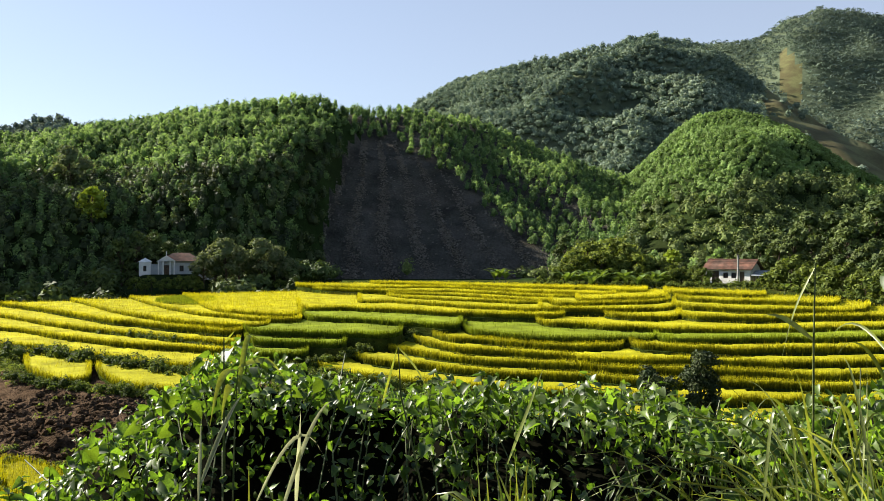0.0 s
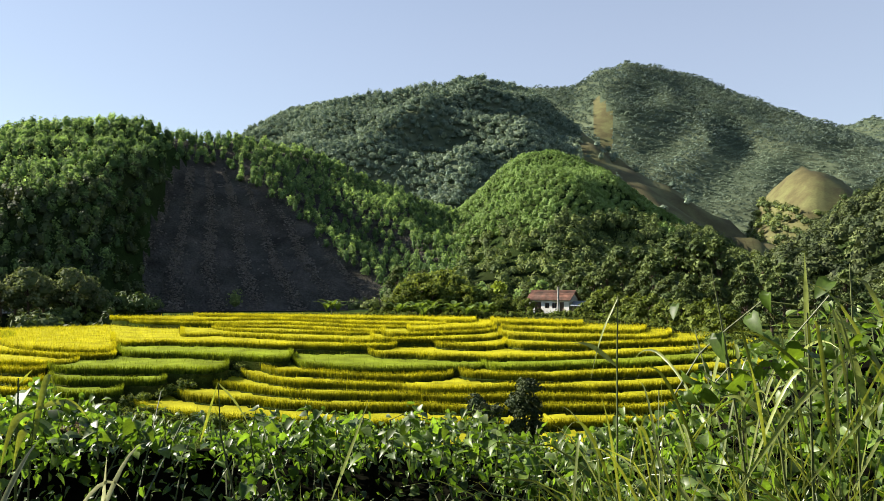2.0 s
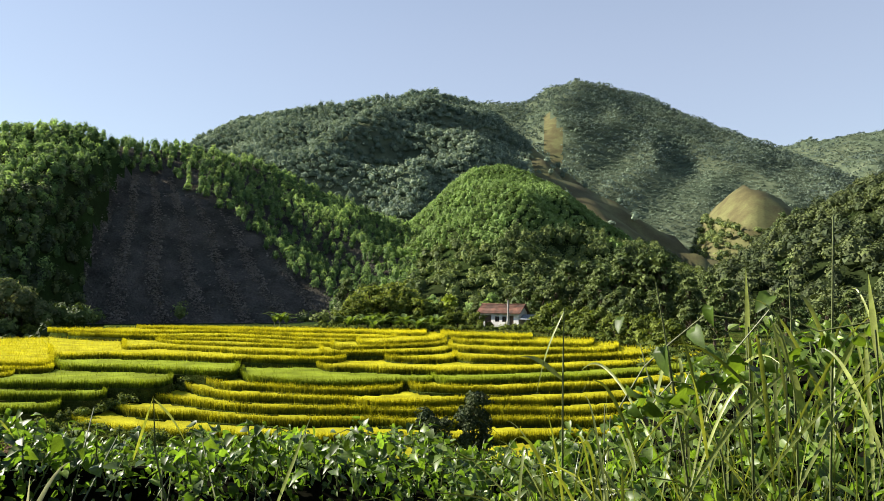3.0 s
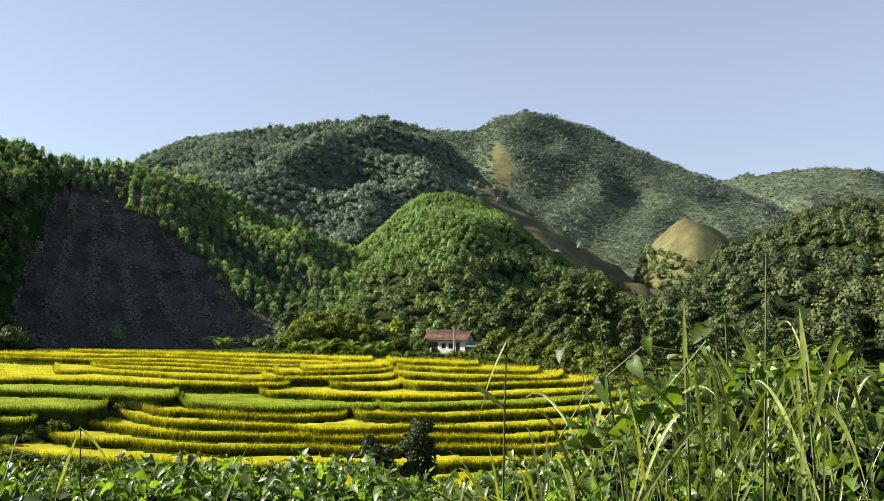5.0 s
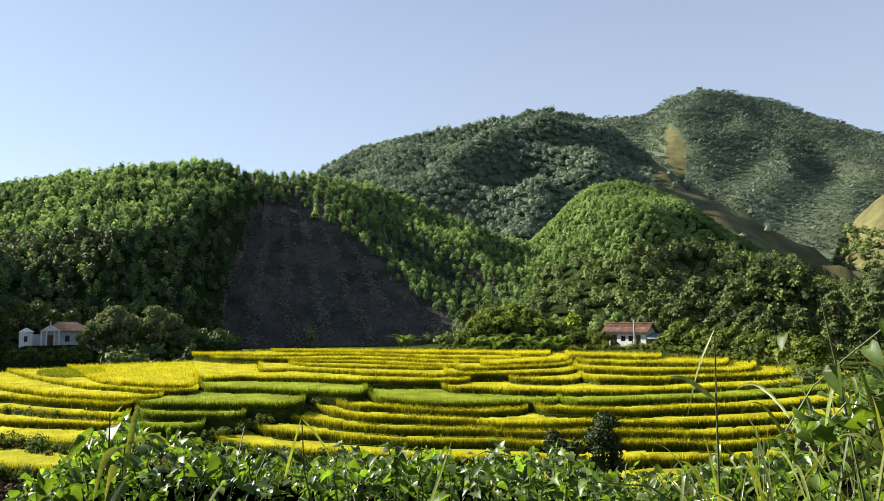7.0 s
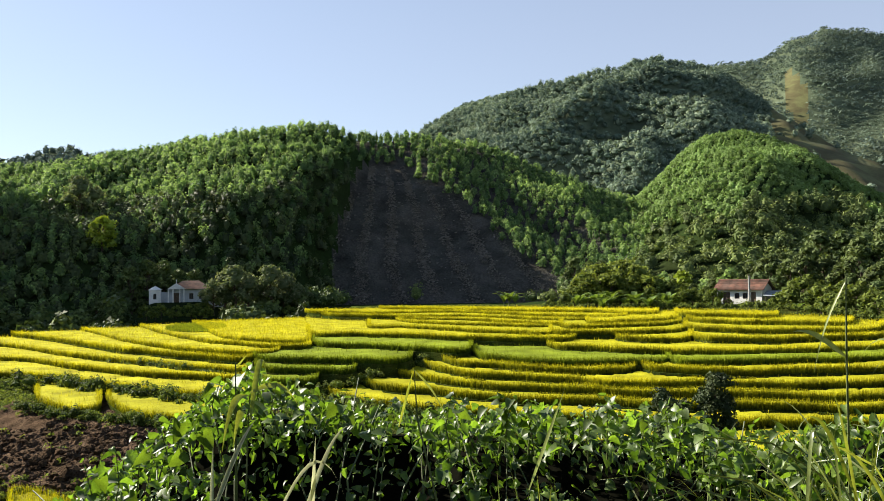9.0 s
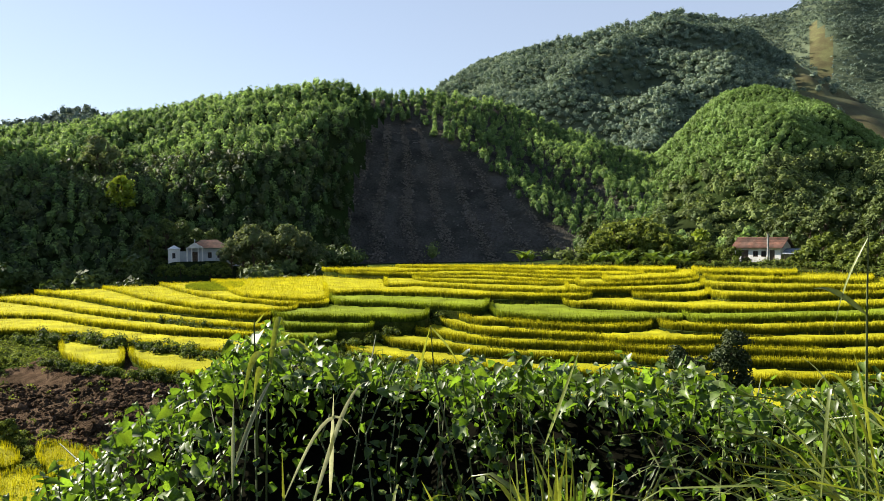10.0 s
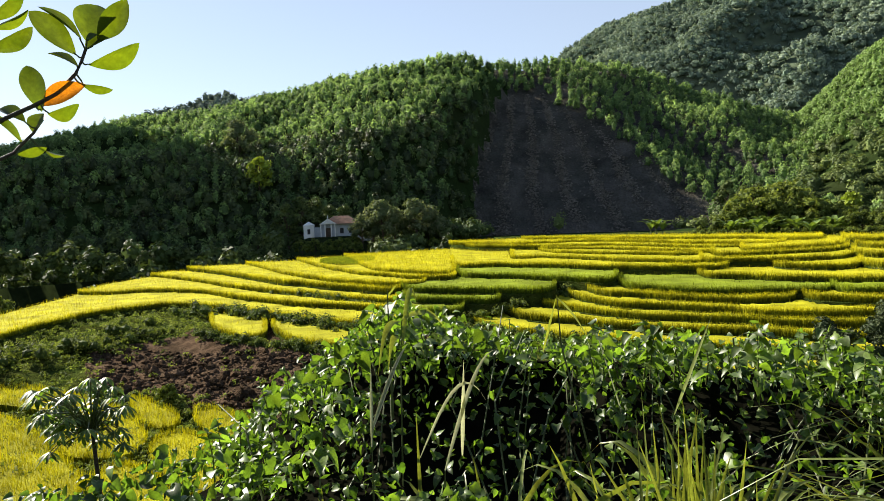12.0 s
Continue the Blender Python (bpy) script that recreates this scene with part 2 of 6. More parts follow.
terrace(2.28, 1, (-14.9, 60.6), (-12.2, 59.3), (-10.1, 58.3))
terrace(3.62, 0, (-11.1, 89.9), (-8, 90.1), (-4.1, 85.8), (0.3, 81.4), (9.5, 78.0))
terrace(3.82, 0, (-6.5, 95.1), (-4.1, 97.0), (0.7, 90.2), (5, 84.9), (7.8, 81.4))
terrace(3.98, 0, (-4.3, 105.8), (0.7, 97.7), (7.8, 90.9))
terrace(4.14, 0, (-4.7, 112.0), (0.7, 105.5), (5, 97.9), (10.8, 92.2))
terrace(4.30, 0, (-10, 122.6), (-4.1, 113.8), (0.7, 111.9), (5, 104.5), (10.8, 99.0))
terrace(4.48, 0, (-11.2, 129.6), (-5.8, 121.6), (0.7, 120.9), (7.2, 107.6), (13.2, 102.1))
terrace(4.66, 0, (-5.6, 133.1), (0.7, 125.3), (6.3, 117.7), (15.5, 109.4))

terrace(3.95, 0, (7.4, 82.5), (10, 83.5), (14, 85), (17.5, 87.5))
terrace(4.20, 0, (8.2, 87.5), (11, 90), (14, 92), (17.1, 95))
terrace(4.42, 0, (10.2, 92), (13, 95.5), (16.9, 100))

# brow of the rice hill: azimuth, distance
BROW_AZ = [-50, -43, -39, -36, -32, -28, -24, -20, -16, -10, -5, 0, 8, 16, 23, 28, 31, 34, 36, 39]
BROW_R = [66, 83, 96, 109, 121, 119, 117, 117, 118, 121, 121, 117, 111, 106, 99, 96, 95, 95, 94, 82]


def terrace_front(k, az):
    """Distance of the front edge of terrace k at the azimuths, rounded at its ends; far away outside it."""
    z, green, ka, kr = TERRACES[k]
    fine = np.linspace(ka[0], ka[-1], 160)
    line = np.interp(fine, ka, kr)
    pad = np.pad(line, 9, mode="reflect", reflect_type="odd")
    line = np.convolve(pad, np.hanning(21)[1:-1] / np.hanning(21).sum(), mode="valid")
    r = np.interp(az, fine, line)
    r = r + 0.45 * np.sin(az * 0.55 + k) + 0.16 * np.sin(az * 1.4 + 2 * k)
    d = np.minimum(az - ka[0], ka[-1] - az)
    w = min(1.7, 0.3 * (ka[-1] - ka[0]))
    u = np.clip(1 - d / w, 0, 1)
    r = r + 5.0 * (1 - np.sqrt(np.clip(1 - u * u, 0, 1)))
    return np.where(d < 0, 1e6, r)


def top_terrace(az, r):
    """Index and height of the highest terrace over each place (-1 where none)."""
    best, idx = np.full(np.shape(az), -99.0), np.full(np.shape(az), -1)
    brow = np.interp(az, BROW_AZ, BROW_R)
    for k, (z, green, ka, kr) in enumerate(TERRACES):
        inside = (r >= terrace_front(k, az)) & (r <= brow) & (z > best)
        best, idx = np.where(inside, z, best), np.where(inside, k, idx)
    return idx, best


# hills: crest line (azimuth, elevation seen from the road), distance of crest and foot, height of foot, tree height on the crest
HILLS = {
    "left": dict(crest=290, foot=178, crests=([-50, -8], [335, 282]), feet=([-50, -14, -11.5, -9, -7.5, -6], [190, 178, 180, 204, 238, 268]), z0=-4, trees=3.9, p=0.60, shoulder=(0.2, 21.0), line=[(-75, 3), (-60, 4), (-48, 4.6), (-42.1, 5.2), (-38.7, 6.5), (-35.1, 7.5), (-29.4, 8.2), (-23.3, 9.5), (-19.1, 10.5),
                 (-13.9, 11.5), (-10.4, 11.9), (-8.0, 11.6), (-6.6, 10.4), (-5.2, 5), (-4, 0), (-3, -6)]),
    "hollow": dict(crest=350, foot=205, crests=([-12, 12], [292, 345]), feet=([-12, 0, 6, 12], [205, 204, 200, 190]), z0=-2, trees=3.3, p=0.95, line=[(-16, 2), (-12, 8), (-7.1, 11.2), (-5.4, 10.9), (-3.7, 11.1), (-1, 10.8), (2.4, 10.4), (5, 9.3), (7.6, 8.0), (11.4, 6.5), (14.7, 5.4), (18, 3), (22, -3)]),
    "dome": dict(crest=440, foot=190, z0=3, trees=4, p=0.85, line=[(6, -4), (9, 1), (11.3, 4.1), (13.4, 5.4), (15.6, 7.2), (17.3, 8.9), (19, 10.1), (21.2, 10.4), (23.4, 9.8), (25.6, 8.7), (28.6, 6.1), (32.8, 3.4), (36.1, 1), (40, -4)]),
    "mountain": dict(fold=0.055, crest=780, foot=430, z0=5, trees=4.6, p=0.9, line=[(-12, 4), (-6, 9), (-1.8, 11.5), (1.3, 13), (5.8, 14), (9.6, 15), (13.1, 15.3), (15.1, 15.9), (18, 15.3), (19.8, 14.5), (22, 12.8),
                     (24.3, 11.3), (26.9, 9.1), (30.8, 6.6), (34.1, 4), (36.5, 2.3), (40, -2)]),
    "peak": dict(fold=0.022, crest=1500, foot=800, z0=10, trees=2.5, p=0.95, line=[(8, 8), (15, 13), (19.8, 14.8), (22.9, 14.9), (25.1, 16), (27.1, 16.4), (29, 15.9), (31.2, 15.3), (33.7, 14.1), (36.2, 12.9), (39, 11.6),
                 (41.3, 10.6), (43.9, 9.3), (47, 7.6), (52, 4)]),
    "cone": dict(crest=760, foot=600, z0=20, trees=1, p=0.9, line=[(34.5, 0), (36.1, 5.7), (37.7, 7.6), (38.9, 8.2), (40.1, 7.9), (41.6, 6.8), (43, 5.4), (45, 0)]),
    "far_right": dict(crest=3000, foot=1900, z0=50, trees=1.5, p=1.0, line=[(36, 9.5), (41.3, 10.7), (43.2, 11.1), (45.3, 11.1), (47.5, 11.2), (50.1, 11), (60, 9)]),
    # unseen hill added beyond the left edge, only to block sun from the left hill
    "spur": dict(crest=550, foot=380, z0=0, trees=0, p=0.8, line=[(-66, -2), (-60, 10), (-56, 18), (-53, 23), (-50.5, 25), (-48.5, 23), (-46.5, 16.5), (-45, 9.5), (-43.8, 4.5), (-42.6, 0)]),
    "right": dict(fold=0.05, crest=400, foot=150, z0=2, trees=11, p=0.95, line=[(34, -1), (36.5, 1.4), (38.9, 3.6), (41.6, 5.6), (43.8, 7.5), (46, 8.6), (48.1, 9.1), (50.1, 9.4), (58, 10), (75, 8)]),
    "far_left": dict(crest=1000, foot=650, z0=10, trees=8, p=1.0, line=[(-60, 4), (-42.1, 5.6), (-38.7, 6), (-32.9, 8), (-29.8, 8.6), (-29, 9.3), (-27.4, 9.4), (-25.8, 9), (-24.1, 9.3), (-22.5, 9.2), (-19.2, 8.8), (-10, 6)]),
}


def hill_height(name, az, r):
    h = HILLS[name]
    el = np.interp(az, [q[0] for q in h["line"]], [q[1] for q in h["line"]], left=-20, right=-20)
    crest = h["crest"] * (1 + 0.05 * np.sin(az * 0.31 + len(name)))
    foot = np.interp(az, *h["feet"]) if "feet" in h else h["foot"]
    if "crests" in h:
        crest = np.interp(az, *h["crests"]) * (1 + 0.015 * np.sin(az * 0.5))
    top = EYE + crest * np.tan(np.radians(el)) - h["trees"]
    s = np.clip((r - foot) / (crest - foot), 0, 1)
    x, y = r * np.sin(np.radians(az)), r * np.cos(np.radians(az))
    folds = (1 - 2 * np.abs(smooth_noise(x, y, len(name), h["crest"] * 0.25))) * h.get("fold", 0.03) * h["crest"] * s * (1 - s) * 2
    rise = (top - h["z0"]) * s ** h["p"]
    if "shoulder" in h:
        s1, z1 = 0.25, np.interp(az, [-24, -16, -13, -10], [h["shoulder"][1], 27, 20, 9])
        z1 = np.minimum(z1, 0.55 * top) - h["z0"]
        rise = np.where(s < s1, z1 * s / s1, z1 + (top - h["z0"] - z1) * np.clip((s - s1) / (1 - s1), 0, 1))
    if name == "left":
        # a spur comes down from the summit beside the clearing
        rise = rise + 48 * s * (1 - s) * np.exp(-((az - np.interp(r, [200, 240, 285], [-10.6, -9.2, -7.2])) / np.where(az > np.interp(r, [200, 240, 285], [-10.6, -9.2, -7.2]), 0.9, 3.8)) ** 2)
    z = h["z0"] + rise + folds - np.clip(r - crest, 0, None) * 0.45
    return np.where(r < foot, -60.0, z)


def ground(az, r):
    """Height of the land at the places, and which hill it belongs to (-1: the near land)."""
    az, r = np.asarray(az, float), np.asarray(r, float)
    x, y = r * np.sin(np.radians(az)), r * np.cos(np.radians(az))
    right = np.interp(r, [0, 2.2, 4, 7, 13, 26, 40, 115, 135, 165, 210, 600, 5000], [8.4, 8.35, 7.9, 6.4, 4.0, 0.6, 0.1, 3.9, 4.7, 2.5, 1.0, 3.0, 40])
    # on the left a dug bank climbs from the low paddies to the terraces
    foot = np.interp(az, [-46, -43, -40, -34, -30.7, -27, -22, -16], [58, 57, 54.5, 50.5, 45.5, 42.5, 40, 38])
    head = np.interp(az, [-46, -41, -37, -33, -30, -27.5, -25, -22, -19, -15], [64, 70, 76, 74, 64, 57, 54, 51.5, 48.6, 47])
    near_left = np.interp(r, [0, 2.2, 4, 7, 13, 24], [8.4, 8.35, 7.6, 5.5, 2.0, -1.6])
    bank = np.clip((r - foot) / (head - foot), 0, 1)
    clods = 0.14 * smooth_noise(x, y, 21, 1.7) + 0.10 * smooth_noise(x, y, 22, 0.8)
    left = np.where(r < 24, near_left, -1.6 + 2.3 * bank ** 0.85 + np.where((bank > 0.02) & (bank < 0.98), clods, 0))
    left = np.where(r > 124, np.interp(r, [124, 150, 180, 600, 5000], [0.7, -4.5, -4.0, 3.0, 40]), left)
    t = np.clip((az + 12) / -8, 0, 1)
    z = right * (1 - t) + left * t
    # levelled yards of the houses
    for ya, yr, yz, yw in ((21.4, 129, 4.75, 8.0), (-20.3, 163, 5.2, 10.0)):
        px, py, _ = polar(ya, yr)
        g = np.clip(1.6 - np.hypot(x - px, y - py) / yw, 0, 1)
        z = z * (1 - g) + yz * g
    front = np.abs(az) < 90
    z = np.where(front, z, 8.4 + np.clip(r - 8, 0, 60) * 0.35)
    idx, top = top_terrace(az, r)
    z = np.where(idx >= 0, np.minimum(top - 1.12, 9), z)
    past = r > np.interp(az, BROW_AZ, BROW_R)
    z = np.where((idx < 0) & past & (az < -8) & (r < 146) & front, np.minimum(z, 0.5 - (r - 120) * 0.08), z)
    gone = np.clip(r - np.interp(az, BROW_AZ, BROW_R), 0, None)
    z = np.where((idx < 0) & past & (az < -30) & (r < 150) & front, np.minimum(z, 0.4 - gone * 0.22), z)
    near = r < 45
    z = z + np.where(near & (r > 3), 0.12 * smooth_noise(x, y, 5, 4.0), 0)
    which = np.full(az.shape, -1)
    for i, name in enumerate(HILLS):
        h = np.where(front, hill_height(name, az, r), -60)
        which = np.where(h > z, i, which)
        z = np.maximum(z, h)
    return z, which


_az = np.concatenate([np.arange(-180, -90, 6.0), np.arange(-90, -60, 1.5), np.arange(-60, 60, 0.48), np.arange(60, 90, 1.5), np.arange(90, 180, 6.0)])
_r = np.concatenate([[0.004, 0.3], np.geomspace(1.0, 40, 60), np.arange(41, 132, 1.0), np.geomspace(133, 4600, 120)])
A, RR = np.meshgrid(_az, _r)
Zg, _w = ground(A, RR)
verts = np.stack([RR * np.sin(np.radians(A)), RR * np.cos(np.radians(A)), Zg], -1).reshape(-1, 3)
na, nr = len(_az), len(_r)
i, j = np.meshgrid(np.arange(nr - 1), np.arange(na), indexing="ij")
jn = (j + 1) % na
faces = np.stack([i * na + j, i * na + jn, (i + 1) * na + jn, (i + 1) * na + j], -1).reshape(-1, 4)[:, ::-1]
land = obj("ground", mesh_np("ground", verts, faces, smooth=True), M_GROUND)
for m in (M_CUT, M_DRYGRASS, M_SOIL, M_BANK, M_SLOPE):
    land.data.materials.append(m)
Am, Rm = (A[:-1] + A[1:]) / 2 + 0.15, (RR[:-1] + RR[1:]) / 2
Zm, Wm = ground(Am, Rm)
El = np.degrees(np.arctan2(Zm - EYE, Rm))
names = list(HILLS)
slot = np.zeros(Am.shape, np.int32)
slot[Wm == names.index("hollow")] = 1
slot[(Am > -12) & (Am < 9) & (Rm > 188) & (Rm < 300) & (Wm == -1)] = 1
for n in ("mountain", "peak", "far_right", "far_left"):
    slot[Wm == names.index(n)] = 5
slot[Wm == names.index("cone")] = 2
slot[(Wm == names.index("peak")) & (np.hypot((Am - 25.2 - (11.0 - El) * 0.12) / 0.75, (El - 11.9) / 1.9) < 1)] = 2
slot[(Wm == names.index("mountain")) & (Am > 22.8) & (El < 12)] = 2
low = (Am > -47) & (Am < -13) & (Rm > 36) & (Rm < 80)
slot[low] = 4
fm = np.interp(Am, [-46, -43, -40, -34, -30.7, -27, -22, -16], [58, 57, 54.5, 50.5, 45.5, 42.5, 40, 38])
slot[low & (Rm > fm + 1.0) & (Am > -38) & (Rm < fm + 1.0 + (Am + 44) * 1.5)] = 3
slot[(Rm > 6) & (Rm < 40) & (np.abs(Am) < 60)] = 4
slot[(Rm > 40) & (Rm < 140) & (np.abs(Am) < 60) & ~low] = 4
land.data.polygons.foreach_set("material_index", slot.ravel())
tagged(land, kind="structure", label="grassy valley floor rising into steep wooded hills", category="ground")

# ---- woods on the hills ----


def crowns(base, width, height, leaves, size, rng, tone, core=1, lift=0.35, jitter=0.55, body=(0.46, 0.26, 0.25)):
    """Leaf clumps of many trees as triangles: base (n,3), width and height (n,). Returns verts, faces, tone."""
    n = len(base)
    u = rng.normal(size=(n, leaves, 3))
    u /= np.linalg.norm(u, axis=2, keepdims=True)
    u[:, :, 2] = np.where(u[:, :, 2] < -0.45, -u[:, :, 2], u[:, :, 2])
    # lobes give each crown an uneven outline
    lob = rng.normal(size=(n, 5, 3))
    lob /= np.linalg.norm(lob, axis=2, keepdims=True)
    swell = 0.72 + 0.38 * np.max(np.clip(np.einsum("nld,nkd->nlk", u, lob), 0, 1) ** 3, axis=2)
    rad = swell * rng.uniform(0.72, 1.03, (n, leaves))
    taper = 1 - 0.25 * np.clip(u[:, :, 2], 0, 1)
    off = u * rad[:, :, None] * np.stack([width[:, None] / 2 * taper, width[:, None] / 2 * taper, np.repeat(height[:, None] / 2 * (1 - lift * 0.3), leaves, 1)], -1)
    c = base[:, None, :] + off
    c[:, :, 2] += (height * (0.5 + lift * 0.25))[:, None]
    nrm = u + rng.normal(size=u.shape) * jitter
    nrm[:, :, 2] += 0.25
    nrm /= np.linalg.norm(nrm, axis=2, keepdims=True)
    t1 = np.cross(nrm, rng.normal(size=u.shape))
    t1 /= np.linalg.norm(t1, axis=2, keepdims=True) + 1e-6
    t2 = np.cross(nrm, t1)
    s = (size[:, None] * rng.uniform(0.6, 1.25, (n, leaves)))[:, :, None]
    tri = np.stack([c + t1 * s, c - t1 * 0.55 * s + t2 * 0.8 * s, c - t1 * 0.55 * s - t2 * 0.8 * s], 2)
    verts = tri.reshape(-1, 3)
    faces = np.arange(len(verts)).reshape(-1, 3)
    tones = np.repeat(tone, leaves * 3)
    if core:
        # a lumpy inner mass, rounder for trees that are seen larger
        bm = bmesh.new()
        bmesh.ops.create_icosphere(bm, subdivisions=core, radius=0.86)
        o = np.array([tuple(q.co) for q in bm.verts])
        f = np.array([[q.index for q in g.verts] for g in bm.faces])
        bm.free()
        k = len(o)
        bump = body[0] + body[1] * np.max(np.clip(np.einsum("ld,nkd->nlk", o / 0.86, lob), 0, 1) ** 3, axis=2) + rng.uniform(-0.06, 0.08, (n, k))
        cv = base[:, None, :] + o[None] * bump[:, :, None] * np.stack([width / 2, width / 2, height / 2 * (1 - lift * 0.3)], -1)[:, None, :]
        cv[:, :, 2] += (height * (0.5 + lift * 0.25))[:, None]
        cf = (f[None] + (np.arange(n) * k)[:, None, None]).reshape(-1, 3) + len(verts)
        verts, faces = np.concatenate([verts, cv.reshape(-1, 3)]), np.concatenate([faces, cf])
        # core tone cut by body[2]: the shade between leaves, put into colour
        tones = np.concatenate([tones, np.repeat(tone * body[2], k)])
    return verts, faces, tones


def on_land(az, r):
    """Height of the land's own faces at the places."""
    i = np.clip(np.searchsorted(_r, r) - 1, 0, len(_r) - 2)
    j = np.clip(np.searchsorted(_az, az) - 1, 0, len(_az) - 2)
    u, w = (r - _r[i]) / (_r[i + 1] - _r[i]), (az - _az[j]) / (_az[j + 1] - _az[j])
    return (Zg[i, j] * (1 - w) + Zg[i, j + 1] * w) * (1 - u) + (Zg[i + 1, j] * (1 - w) + Zg[i + 1, j + 1] * w) * u


def scatter(name, spacing, rng, az_lo=-50, az_hi=58, behind=12):
    """Places on one hill, on an uneven grid."""
    h = HILLS[name]
    big = h["crest"] * 1.12
    gx = np.arange(-big, big, spacing)
    X, Y = np.meshgrid(gx, gx[gx > 0])
    X, Y = X + rng.uniform(-0.42, 0.42, X.shape) * spacing, Y + rng.uniform(-0.42, 0.42, X.shape) * spacing
    X, Y = X.ravel(), Y.ravel()
    az, r = np.degrees(np.arctan2(X, Y)), np.hypot(X, Y)
    ok = (az > az_lo) & (az < az_hi) & (r > h["foot"]) & (r < h["crest"] * 1.06 + behind)
    X, Y, az, r = X[ok], Y[ok], az[ok], r[ok]
    _, which = ground(az, r)
    z = on_land(az, r)
    ok = which == list(HILLS).index(name)
    return X[ok], Y[ok], z[ok], az[ok], r[ok]


def elev(z, r):
    return np.degrees(np.arctan2(z - EYE, r))


def wood(obname, name, spacing, width, height, leaves, size, material, label, keep=None, seed=1, patch=60, az_lo=-50, az_hi=58, core=1, young=None):
    rng = np.random.default_rng(seed)
    X, Y, Zt, az, r = scatter(name, spacing, rng, az_lo, az_hi)
    if keep is not None:
        k = keep(az, r, elev(Zt, r), X, Y, rng)
        X, Y, Zt, az, r = X[k], Y[k], Zt[k], az[k], r[k]
    n = len(X)
    w = rng.uniform(*width, n)
    hgt = rng.uniform(*height, n)
    tone = np.clip(0.5 + 0.45 * smooth_noise(X, Y, seed + 7, patch) + rng.normal(0, 0.36, n), 0, 1)
    if young is not None:
        k = young(az, elev(Zt, r))
        tone, w, hgt = np.where(k, np.clip(tone * 0.4 + 0.75, 0, 1), tone), np.where(k, w * 0.8, w), np.where(k, hgt * 0.6, hgt)
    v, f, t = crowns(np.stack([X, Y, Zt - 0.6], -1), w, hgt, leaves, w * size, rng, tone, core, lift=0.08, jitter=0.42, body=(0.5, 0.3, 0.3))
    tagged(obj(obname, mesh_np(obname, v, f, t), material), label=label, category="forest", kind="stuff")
    return n


def outside_cut(az, r, el, X, Y, rng):
    """True where the bare hollow does not lie."""
    right_edge = np.interp(el, [-2, 0.2, 3.6, 5.7, 7.4, 8.9, 10.0], [8.0, 6.3, 2.9, 0.3, -2.6, -4.3, -5.2])
    return (az > right_edge + rng.normal(0, 0.2, len(az))) | (el > 8.4) | (az < -13)


